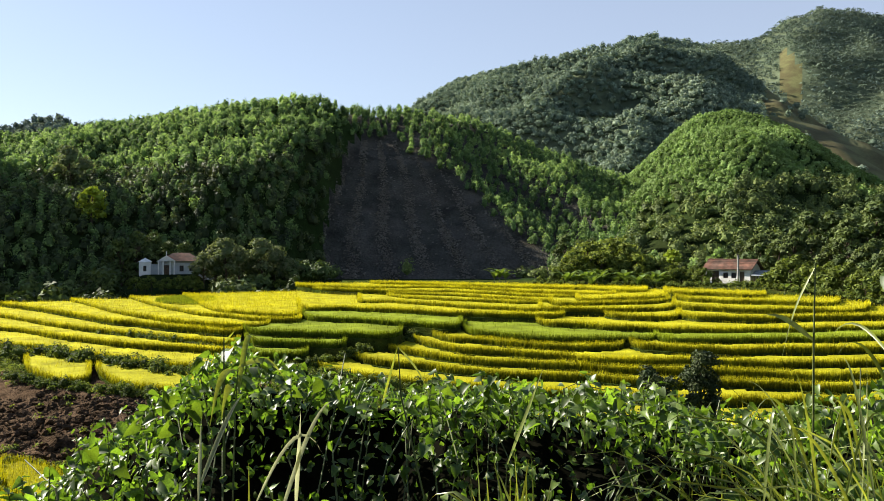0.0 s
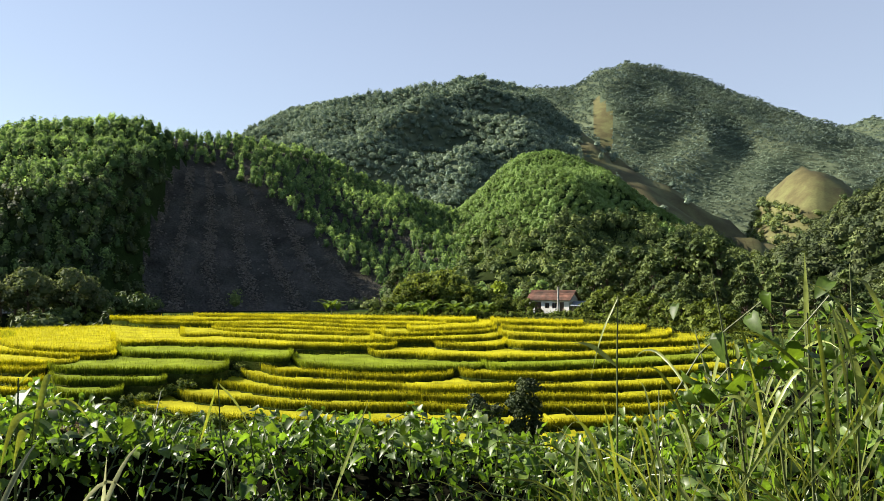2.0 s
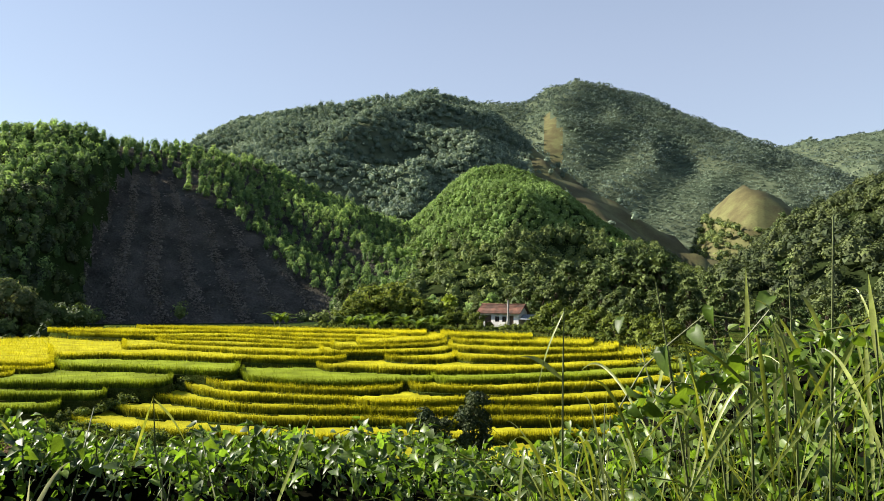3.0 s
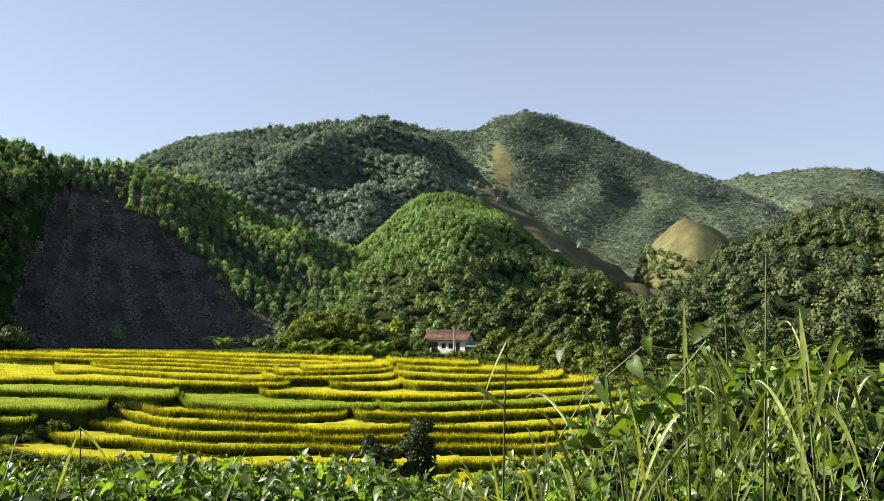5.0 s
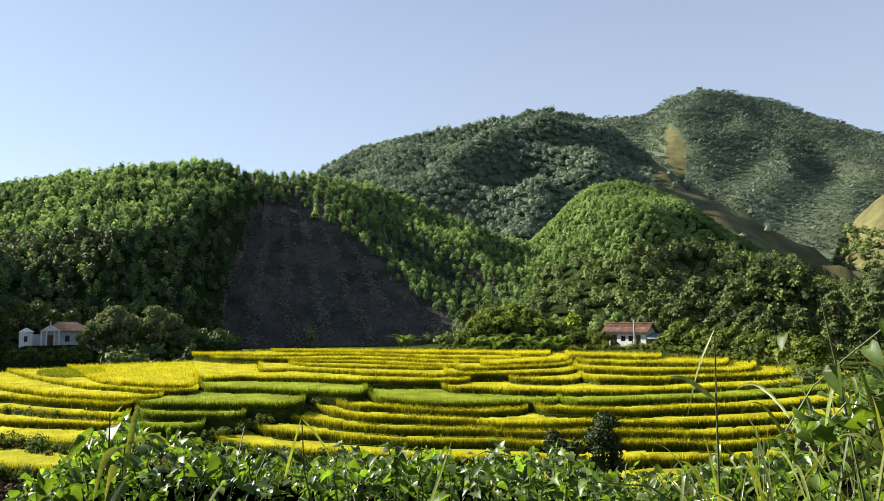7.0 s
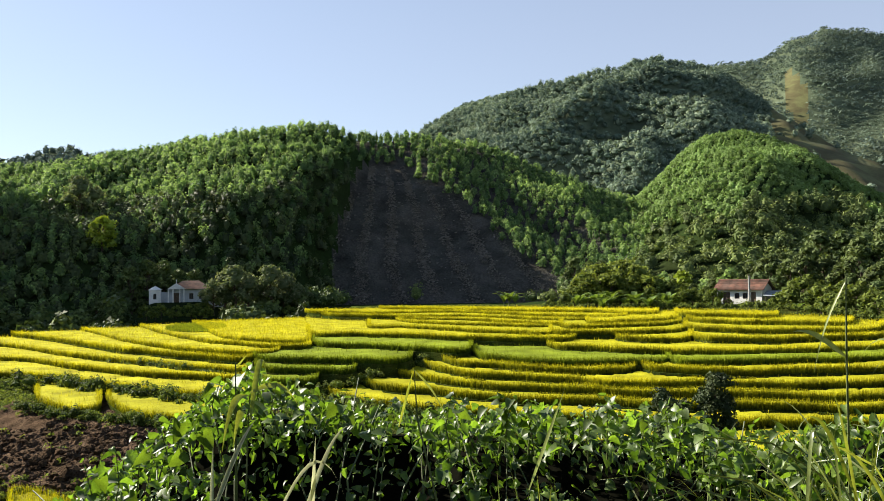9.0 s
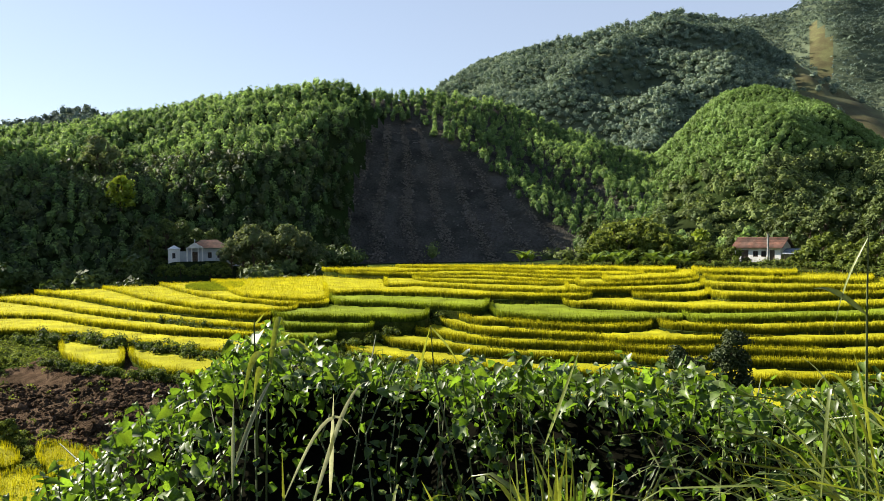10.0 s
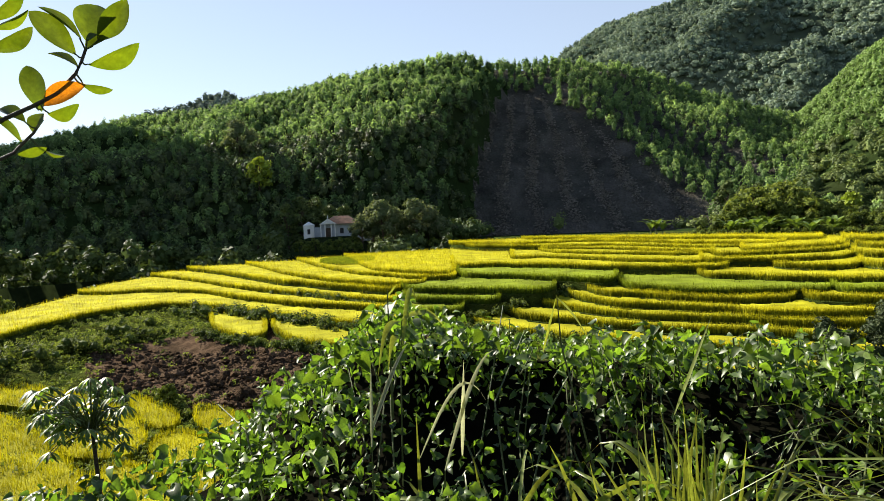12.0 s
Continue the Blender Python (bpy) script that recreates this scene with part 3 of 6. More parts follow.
COUNT = [
    wood("hill_forest", "left", 3.1, (2.6, 3.9), (3.8, 5.8), 74, 0.10, M_TREE, "dense bright green plantation trees on a steep hill", seed=3, patch=45,
         keep=lambda az, r, el, X, Y, rng: az < np.interp(el, [1, 5, 8.5, 10], [-11.2, -9.4, -6.9, -5.6]) + rng.normal(0, 0.3, len(az))),
    # darker leaf colour here deepens the shade on the hill foot
    wood("foot_forest", "left", 3.0, (2.8, 4.6), (4.0, 6.5), 52, 0.11, M_NEARWOOD, "mixed trees on a hill foot, its shade put into dark leaves", seed=14, patch=30,
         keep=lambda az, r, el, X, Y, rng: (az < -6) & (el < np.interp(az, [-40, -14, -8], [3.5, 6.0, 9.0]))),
    wood("ridge_forest", "hollow", 3.2, (2.5, 3.8), (4.0, 6.4), 80, 0.10, M_TREE, "tall green trees along the edge of a cleared slope", keep=outside_cut, seed=4, patch=50),
    wood("dome_plantation", "dome", 2.8, (2.5, 3.6), (2.8, 4.2), 40, 0.125, M_DOME, "young light green plantation covering a rounded hill", seed=5, patch=80,
         keep=lambda az, r, el, X, Y, rng: el > np.interp(az, [8, 13, 20, 25, 30], [1.0, 2.6, 3.6, 4.2, 3.0]) + 0.8 * smooth_noise(X, Y, 8, 40.0)),
    wood("dome_foot_forest", "dome", 4.6, (4.0, 7.2), (4.5, 8.5), 120, 0.07, M_WOOD, "mixed light and dark trees at the foot of a rounded hill", seed=15, patch=28,
         keep=lambda az, r, el, X, Y, rng: el < np.interp(az, [8, 13, 20, 25, 30], [1.2, 2.9, 3.9, 4.5, 3.4]) + 0.8 * smooth_noise(X, Y, 8, 40.0),
         young=lambda az, el: (az < 20.5) & (np.sin(az * 2.1 + el * 1.3) > -0.2)),
    wood("mountain_forest", "mountain", 5.7, (6.5, 11), (6, 10), 48, 0.10, M_MTN_HAZED, "dark mixed forest on a steep mountain side, tinted for haze", seed=6, patch=110,
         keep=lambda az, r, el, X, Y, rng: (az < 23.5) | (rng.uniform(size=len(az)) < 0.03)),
    wood("peak_forest", "peak", 8.6, (9, 14), (5.5, 9.5), 22, 0.125, M_FAR_HAZED, "forest on a high distant mountain, blue haze put into its colour", seed=7, patch=180,
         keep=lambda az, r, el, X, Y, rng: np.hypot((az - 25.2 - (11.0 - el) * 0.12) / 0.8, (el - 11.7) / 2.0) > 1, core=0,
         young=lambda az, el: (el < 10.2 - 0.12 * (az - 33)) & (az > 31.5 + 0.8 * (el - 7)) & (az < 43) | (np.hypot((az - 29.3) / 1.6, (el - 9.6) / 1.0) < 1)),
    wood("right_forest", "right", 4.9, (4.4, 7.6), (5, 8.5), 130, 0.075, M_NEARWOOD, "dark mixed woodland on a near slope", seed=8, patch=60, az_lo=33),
    wood("cone_forest", "cone", 8.5, (8, 12), (6, 10), 60, 0.085, M_WOOD, "scrubby forest round the foot of a grassy knoll", seed=12, patch=100,
         keep=lambda az, r, el, X, Y, rng: el < np.interp(az, [35, 37, 38.9, 41, 43], [6.5, 5.6, 4.6, 5.2, 6.5])),
    wood("far_left_forest", "far_left", 10, (9, 15), (8, 12), 20, 0.14, M_FAR_HAZED, "forest on a distant hill crest, haze tinted into its leaves", seed=9, patch=120, az_lo=-46, az_hi=-15,
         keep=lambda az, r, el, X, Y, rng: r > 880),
    wood("far_right_forest", "far_right", 19, (17, 26), (6, 10), 14, 0.14, M_FAR_HAZED, "forest on a far mountain ridge, haze tinted into its leaves", seed=10, patch=300, az_lo=38, core=0),
]
print("trees", COUNT)

# ---- rice ----


def area_under(y, x):
    return float(np.sum((y[1:] + y[:-1]) / 2 * np.diff(x)))


def rice_blades(P, zfoot, ztop, rng, width):
    """Upright tufts of blades as slim triangles: P (n,2)."""
    n = len(P)
    a = rng.uniform(0, 6.283, n)
    lean = rng.normal(0, 0.10, (n, 2))
    w = width * rng.uniform(0.6, 1.4, n)
    d = np.stack([np.cos(a), np.sin(a)], -1) * w[:, None] / 2
    top = ztop + rng.normal(0.0, 0.07, n)
    v = np.zeros((n, 3, 3))
    v[:, 0, :2], v[:, 1, :2], v[:, 2, :2] = P - d, P + d, P + lean
    v[:, 0, 2] = v[:, 1, 2] = zfoot
    v[:, 2, 2] = top
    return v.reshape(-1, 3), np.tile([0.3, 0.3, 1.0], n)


def strip(r):
    """Width of the bare strip at the foot of the next bank."""
    return np.interp(r, [55, 72, 92], [1.3, 1.1, 0.55])


def build_terrace(k):
    z, green, ka, kr = TERRACES[k]
    rng = np.random.default_rng(100 + k)
    name = "rice_paddy"
    n = max(24, int((ka[-1] - ka[0]) * 7))
    az = np.linspace(ka[0] + 0.02, ka[-1] - 0.02, n)
    fr = terrace_front(k, az)
    ok = fr < np.interp(az, BROW_AZ, BROW_R) - 0.3
    az, fr = az[ok], fr[ok]
    n = len(az)
    brow = np.interp(az, BROW_AZ, BROW_R)
    # depth: as far as the land behind is covered by higher terraces
    back = np.minimum(brow, fr + 45)
    back = np.maximum(back, fr + 0.5)
    s, c = np.sin(np.radians(az)), np.cos(np.radians(az))
    root = empty(name, label=("green unripe rice" if green else "ripe yellow rice") + " in a curved terraced paddy with a grassy bank", category="rice paddy", group="rice terraces")

    def slab(r0, r1, ztop, zbot):
        rings = []
        for rr, zz in ((r0, zbot), (r0, ztop), (r0, ztop), (r1, ztop), (r1, zbot)):
            rings.append(np.stack([rr * s, rr * c, np.full(n, zz)], -1))
        v = np.concatenate(rings)
        q = []
        for a in (0, 2, 3):
            i0 = np.arange(n - 1)
            q.append(np.stack([a * n + i0, a * n + i0 + 1, (a + 1) * n + i0 + 1, (a + 1) * n + i0], -1)[:, ::-1])
        q = np.concatenate(q + [np.array([[0, n, 3 * n, 4 * n], [5 * n - 1, 4 * n - 1, 2 * n - 1, n - 1]])])
        return v, q
    soil = z - 0.72
    v, q = slab(fr - 0.28, back, soil, soil - 1.1)
    obj("bank", mesh_np("bank", v, q), M_BANK, root, "grassy earth bank")
    # cut the standing rice back from the next terrace up
    probe = np.linspace(0, 1, 60)
    reach = fr[:, None] + (back - fr)[:, None] * probe[None]
    tops, _ = top_terrace(np.repeat(az[:, None], 60, 1), reach + 0.01)
    covered = (tops != k) & (tops >= 0)
    first = np.where(covered.any(1), reach[np.arange(n), covered.argmax(1)] - strip(fr), back)
    back = np.clip(first, fr + 0.5, back)
    m = M_RICEG if green else M_RICE
    ripe = rng.uniform(0.76, 0.88) if kr.mean() < 66 else rng.uniform(0.85, 1.0)
    # the stand of rice: a ragged leaning front, a soft shoulder and an uneven top
    deep = np.maximum(back - fr - 0.1, 0.4)
    rings, tone = [], []
    # tone climbs from foot to top: green stems, deepened to paint the front's shade
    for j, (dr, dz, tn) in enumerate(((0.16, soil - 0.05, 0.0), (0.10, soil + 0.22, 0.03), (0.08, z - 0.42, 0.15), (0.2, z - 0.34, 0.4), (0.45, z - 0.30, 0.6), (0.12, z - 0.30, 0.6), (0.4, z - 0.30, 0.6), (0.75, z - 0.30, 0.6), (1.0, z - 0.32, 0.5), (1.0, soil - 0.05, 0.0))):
        rr = fr + np.minimum(dr, deep) if j < 5 else fr + np.maximum(deep * dr, np.minimum(0.5 + 0.01 * j, deep))
        rag = rng.normal(0, 1, n) if 0 < j < 9 else np.zeros(n)
        px, py = rr * s, rr * c
        lift = 0.04 * smooth_noise(px, py, 37 + k, 7.0) if 2 < j < 9 else 0.0
        rr = rr + np.where(j < 5, 0.02 * rag + 0.07 * smooth_noise(px, py, 38 + k, 2.6), 0)
        rings.append(np.stack([rr * s, rr * c, dz + lift + np.zeros(n)], -1))
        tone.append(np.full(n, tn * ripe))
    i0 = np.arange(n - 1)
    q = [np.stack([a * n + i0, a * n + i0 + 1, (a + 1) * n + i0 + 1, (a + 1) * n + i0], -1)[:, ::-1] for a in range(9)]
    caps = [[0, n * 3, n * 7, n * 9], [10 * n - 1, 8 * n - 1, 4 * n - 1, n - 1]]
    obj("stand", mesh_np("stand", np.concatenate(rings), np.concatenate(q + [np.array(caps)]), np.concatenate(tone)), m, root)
    # tufts over the open part, denser along the front edge
    area = area_under((back ** 2 - fr ** 2) / 2, np.radians(az))
    pa = rng.uniform(ka[0], ka[-1], int(area * 30))
    f0, b0 = terrace_front(k, pa), np.minimum(np.interp(pa, BROW_AZ, BROW_R), terrace_front(k, pa) + 45)
    pr = np.sqrt(rng.uniform(0, 1, len(pa)) * np.clip(b0 ** 2 - f0 ** 2, 0, None) + f0 ** 2)
    length = area_under(fr, np.radians(az))
    ea = rng.uniform(ka[0] + 0.02, ka[-1] - 0.02, int(length * 170))
    er = terrace_front(k, ea) + np.abs(rng.normal(0, 0.22, len(ea))) - 0.05
    # the two ends are walls of rice too
    ends = int(26 * 40)
    sa = np.where(rng.uniform(size=ends) < 0.5, ka[0] + rng.uniform(0.02, 0.3, ends), ka[-1] - rng.uniform(0.02, 0.3, ends))
    sr = terrace_front(k, sa) + rng.uniform(0, 13, ends)
    pa, pr = np.concatenate([pa, ea, sa]), np.concatenate([pr, er, sr])
    idx, _ = top_terrace(pa, np.maximum(pr, terrace_front(k, pa) + 0.01))
    # a bare strip is left at the foot of the next terrace
    ahead, _ = top_terrace(pa, pr + strip(pr) + 0.05)
    ok = (idx == k) & ((ahead == k) | (ahead < 0) | (pr < terrace_front(k, pa) + 0.3))
    pa, pr = pa[ok], pr[ok]
    P = np.stack([pr * np.sin(np.radians(pa)), pr * np.cos(np.radians(pa))], -1)
    if len(P):
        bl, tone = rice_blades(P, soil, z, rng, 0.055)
        # feet pale in the field; at the edge green, darkened for the shaded front
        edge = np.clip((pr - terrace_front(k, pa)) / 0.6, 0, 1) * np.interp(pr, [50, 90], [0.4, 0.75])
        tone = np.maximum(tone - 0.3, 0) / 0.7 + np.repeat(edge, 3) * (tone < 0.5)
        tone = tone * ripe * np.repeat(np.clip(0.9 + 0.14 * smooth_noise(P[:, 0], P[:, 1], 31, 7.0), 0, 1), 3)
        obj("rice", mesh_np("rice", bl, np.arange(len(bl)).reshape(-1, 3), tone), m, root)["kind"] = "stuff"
    return len(P)


tufts = sum(build_terrace(k) for k in range(len(TERRACES)))
print("tufts", tufts)

# ---- single trees, bushes, banana plants ----


def tube(bm, pts, radii, sides=7):
    """A tapered tube along points."""
    rings = []
    up = Vector((0, 0, 1))
    for i, (p, rad) in enumerate(zip(pts, radii)):
        p = Vector(p)
        d = (Vector(pts[min(i + 1, len(pts) - 1)]) - Vector(pts[max(i - 1, 0)])).normalized()
        a = d.cross(Vector((1, 0, 0)) if abs(d.z) > 0.9 else up).normalized()
        b = d.cross(a)
        rings.append([bm.verts.new(p + (a * math.cos(6.2832 * k / sides) + b * math.sin(6.2832 * k / sides)) * rad) for k in range(sides)])
    for r0, r1 in zip(rings, rings[1:]):
        for k in range(sides):
            bm.faces.new((r0[k], r0[(k + 1) % sides], r1[(k + 1) % sides], r1[k]))
    bm.faces.new(rings[-1])
    bm.faces.new(rings[0][::-1])
    return bm


def tree(name, height, width, material, label, seed, leaves=70, lobes=11, leaf=0.34, bare=0.25, tone=0.5, category="tree"):
    """A trunk with limbs that end in leafy lobes. Stands at the origin."""
    rng = np.random.default_rng(seed)
    root = empty(name, label=label, category=category)
    bm = bmesh.new()
    bend = rng.normal(0, 0.03, 2) * height
    spine = [(bend[0] * t * t, bend[1] * t * t, height * 0.8 * t) for t in np.linspace(-0.04, 1, 6)]
    tube(bm, spine, [0.03 * height * (1 - 0.75 * t) + 0.02 for t in np.linspace(0, 1, 6)])
    cents = []
    for i in range(lobes):
        t = bare + (1 - bare) * (i + 0.5) / lobes
        a = i * 2.4 + rng.uniform(-0.5, 0.5)
        spread = width / 2 * (0.85 * math.sin(math.pi * min(1, 0.25 + 0.72 * (t - bare) / (1 - bare)))) * rng.uniform(0.55, 1.0)
        s = Vector((bend[0] * t * t, bend[1] * t * t, height * 0.72 * t))
        e = Vector((s.x + math.cos(a) * spread, s.y + math.sin(a) * spread, height * (0.12 + 0.78 * t) + rng.uniform(-0.05, 0.05) * height))
        mid = (s + e) / 2 + Vector((0, 0, -0.03 * height))
        tube(bm, [s, mid, e], [0.011 * height, 0.008 * height, 0.004 * height], 5)
        cents.append(e)
    part("trunk", bm, M_BARK, root, "grey-brown bark")
    c = np.array([tuple(e) for e in cents])
    w = width * rng.uniform(0.34, 0.55, lobes)
    h = w * rng.uniform(0.75, 1.1, lobes)
    c[:, 2] -= h * 0.55
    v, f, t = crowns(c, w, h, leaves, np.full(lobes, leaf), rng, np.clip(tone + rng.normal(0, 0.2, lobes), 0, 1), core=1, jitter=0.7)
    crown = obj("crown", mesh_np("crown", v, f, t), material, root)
    crown["kind"] = "stuff"
    return root


def put(proto, az, r, scale=1.0, turn=0.0, z=None):
    """Set a copy of a thing on the land."""
    g = float(ground(np.array([az]), np.array([r]))[0][0]) if z is None else z
    x, y, _ = polar(az, r)
    ob = copy_thing(proto, pose(x, y, g - 0.05, 0, 0, turn))
    ob.matrix_basis = pose(x, y, g - 0.05, 0, 0, turn) @ Matrix.Scale(scale, 4)
    return ob


def banana(seed, leaves=8, size=2.0, label="banana plant with broad arching leaves"):
    rng = np.random.default_rng(seed)
    root = empty("banana_plant", label=label, category="banana plant")
    bm = bmesh.new()
    stem = size * 0.32
    tube(bm, [(0, 0, -0.2), (0.03, 0, stem * 0.5), (0, 0.03, stem)], [0.14, 0.11, 0.07], 8)
    part("stem", bm, M_STALK, root)
    for i in range(leaves):
        a = i * 2.4 + rng.uniform(-0.3, 0.3)
        tilt = rng.uniform(0.9, 1.45)
        L, W = size * rng.uniform(0.8, 1.25), size * rng.uniform(0.24, 0.32)
        bm = bmesh.new()
        rows = []
        for k in range(9):
            t = k / 8
            ang = tilt - 1.5 * t * t
            w = W / 2 * max(0.06, math.sin(math.pi * (0.04 + 0.93 * t) ** 0.8))
            rr = L * t * (math.cos(tilt * 0.7) * 0.7 + 0.3 * t)
            zz = stem + L * t * math.sin(tilt) - L * 0.42 * t * t * t
            side = Vector((-math.sin(a), math.cos(a), 0))
            p = Vector((math.cos(a) * rr, math.sin(a) * rr, zz))
            rows.append([bm.verts.new(p + side * w + Vector((0, 0, 0.25 * w))), bm.verts.new(p), bm.verts.new(p - side * w + Vector((0, 0, 0.25 * w)))])
        for r0, r1 in zip(rows, rows[1:]):
            for k in range(2):
                bm.faces.new((r0[k], r0[k + 1], r1[k + 1], r1[k]))
        part("leaf", bm, M_BANANA, root)
    return root


rng = np.random.default_rng(77)
P_ROUND = tree("tree", 9.0, 6.6, M_WOOD, "dark green broadleaf tree with a dense rounded crown", 11, 90, 14, 0.36, 0.2, 0.35)
P_TALL = tree("tree", 12.0, 6.0, M_WOOD, "tall dark green woodland tree with an uneven crown", 12, 80, 16, 0.38, 0.2, 0.3)
P_LIGHT = tree("tree", 7.0, 5.4, M_TREE, "light green leafy tree on a slope", 13, 80, 12, 0.34, 0.18, 0.8)
P_BUSH = tree("bush", 3.2, 3.8, M_BUSH, "low green bush with small leaves", 14, 80, 9, 0.22, 0.05, 0.5, category="bush")
P_GROVE = tree("tree", 6.0, 6.0, M_BUSH, "leafy green tree with a low full crown beside the fields", 21, 105, 13, 0.21, 0.06, 0.85)
P_PALE = tree("tree", 9.0, 8.0, mat("grey_green_leaves", (0.085, 0.12, 0.05), 0.8, 0.2, (0.75, 1.25), 0.3, 3, 0.3, (1.3, 1.3, 0.8), second=(0.165, 0.18, 0.0863), island=True, tone=True),
              "pale grey-green tree standing out from a dark wood", 15, 80, 14, 0.3, 0.2, 0.6)
P_BRONZE = tree("tree", 7.5, 6.5, mat("bronze_leaves", (0.075, 0.0465, 0.015), 0.7, 0.2, (0.7, 1.3), 0.4, 3, 0.25, (1.4, 1.1, 0.6), second=(0.0638, 0.0638, 0.015), island=True, tone=True),
                "tree with bronze-brown foliage behind a house", 16, 80, 13, 0.32, 0.2, 0.4)
P_BRIGHT = tree("tree", 6.0, 5.0, mat("yellow_green_leaves", (0.165, 0.225, 0.0225), 0.6, 0.2, (0.7, 1.3), 0.4, 3, 0.3, (1.3, 1.3, 0.6), second=(0.225, 0.285, 0.03), island=True, tone=True), "bright yellow-green tree with a loose crown", 17, 60, 11, 0.34, 0.2, 1.0)
P_BAN = [banana(s, 8, 2.6) for s in (1, 2, 3)]
PROTO = [P_ROUND, P_TALL, P_LIGHT, P_BUSH, P_GROVE, P_PALE, P_BRONZE, P_BRIGHT, *P_BAN]

# behind and beside the white house
for i in range(62):
    az = 9.5 + 27.5 * ((i * 0.618) % 1)
    r = 142 + 60 * ((i * 0.377 + 0.1) % 1)
    if abs(az - 21.4) < 3 and r < 150:
        continue
    kind = P_ROUND if rng.uniform() < 0.55 else P_TALL
    if az < 21 and r > 158:
        kind = P_LIGHT if rng.uniform() < 0.7 else P_ROUND
    put(kind, az, r, rng.uniform(0.75, 1.15) * (1.15 if 24 < az < 34 else 0.85), rng.uniform(0, 360))
for az, r, s in ((23.8, 140, 1.0), (25.4, 137, 0.9), (26.6, 142, 1.05), (28.5, 132, 0.9), (30.2, 126, 0.75), (31.5, 118, 0.7), (33.3, 112, 0.7), (35.0, 106, 0.7), (36.8, 100, 0.7),
                 (32.6, 135, 0.9), (35.2, 130, 0.9), (37.6, 120, 0.9), (39.5, 112, 0.8), (41.5, 118, 0.8), (44, 126, 0.8), (46.5, 120, 0.8), (49, 128, 0.8), (38.5, 140, 0.9), (42, 145, 0.9), (45.5, 150, 0.8)):
    put(P_ROUND if rng.uniform() < 0.6 else P_TALL, az, r, s * 0.85, rng.uniform(0, 360))
put(P_BRONZE, 24.0, 147, 1.0, 40)
put(P_BRIGHT, 17.2, 150, 1.1, 10)
put(P_BRIGHT, 16.8, 152, 0.8, 100)
put(P_ROUND, 25.6, 133, 0.5, 10)
for az, r, s in ((9.4, 124, 0.9), (10.2, 127, 1.3), (11.0, 129, 1.6), (12.1, 126, 1.2), (12.8, 130, 1.7), (13.8, 128, 1.5), (14.6, 126, 1.3), (15.3, 130, 1.15), (16.3, 127, 1.0), (17.1, 124, 0.8), (17.9, 128, 0.7), (18.6, 126, 0.6),
                 (25.2, 119, 1.1), (26.3, 116, 1.0), (27.4, 114, 1.1), (28.4, 111, 1.0), (29.5, 108, 1.0), (19.3, 122.5, 0.6), (20.4, 122.5, 0.25), (22.2, 122, 0.22), (23.3, 121.5, 0.4), (24.2, 120.5, 0.7), (8.6, 124, 0.5), (7.6, 124, 0.35),
                 (30.8, 105, 1.0), (32.2, 100, 1.0), (33.6, 96, 1.0)):
    grove = az < 16 and s > 1.1
    put(P_GROVE if grove else P_BUSH, az, r, s * rng.uniform(1.2, 1.5) * (0.6 if grove else 1), rng.uniform(0, 360))
for az, r, s in ((10.6, 123, 1.3), (11.4, 121.5, 1.7), (12.3, 121, 1.9), (13.1, 122, 1.7), (14.1, 121.5, 1.6), (15.2, 121, 1.5), (16.0, 122, 1.6), (16.8, 123, 1.4), (10.2, 119, 1.7), (11.0, 118.5, 1.5), (12.0, 118, 1.8), (13.5, 118.5, 1.6), (14.8, 118, 1.7), (15.9, 118.5, 1.5), (24.9, 116, 1.3), (26.6, 112, 1.4), (31.9, 101, 1.2), (25.9, 113, 1.2), (27.2, 110, 1.2), (28.6, 108, 1.1)):
    put(P_BAN[int(rng.integers(3))], az + rng.normal(0, 0.12), r + rng.uniform(-1, 5), s * rng.uniform(0.45, 0.85), rng.uniform(0, 360))
    put(P_BAN[int(rng.integers(3))], az + rng.normal(0, 0.4), r + rng.uniform(-2, 3), s * rng.uniform(0.4, 0.7), rng.uniform(0, 360))
for az, r, s, k in ((10.6, 134, 0.75, P_ROUND), (12.2, 137, 0.7, P_LIGHT), (13.6, 135, 0.45, P_ROUND), (15.0, 136, 0.42, P_LIGHT), (16.4, 134, 0.4, P_ROUND), (18.0, 139, 0.4, P_ROUND), (19.4, 144, 0.6, P_ROUND), (20.4, 142, 0.9, P_LIGHT), (21.8, 142, 0.85, P_ROUND),
                    (23.2, 139, 0.95, P_ROUND), (24.4, 131, 0.8, P_ROUND), (25.5, 127, 0.8, P_TALL), (26.6, 129, 0.9, P_ROUND), (27.6, 124, 0.8, P_ROUND), (28.8, 121, 0.8, P_TALL), (29.8, 117, 0.8, P_ROUND), (31.0, 112, 0.75, P_ROUND)):
    put(k, az, r, s, rng.uniform(0, 360))
for az, r, s in ((4.05, 121, 0.95), (4.45, 121.5, 1.05), (4.9, 121, 0.8)):
    put(P_BAN[0], az, r, s, 70 * s, z=4.7)
# beyond the brow, round the grey house
for az, r, s in ((-17.8, 151.5, 0.7), (-17.0, 152, 0.9), (-16.2, 150, 1.0), (-15.3, 153, 0.85), (-13.6, 152, 1.0), (-12.7, 154, 0.85), (-11.6, 150, 0.6)):
    put(P_PALE, az, r, s * 1.05, rng.uniform(0, 360), z=3.0)
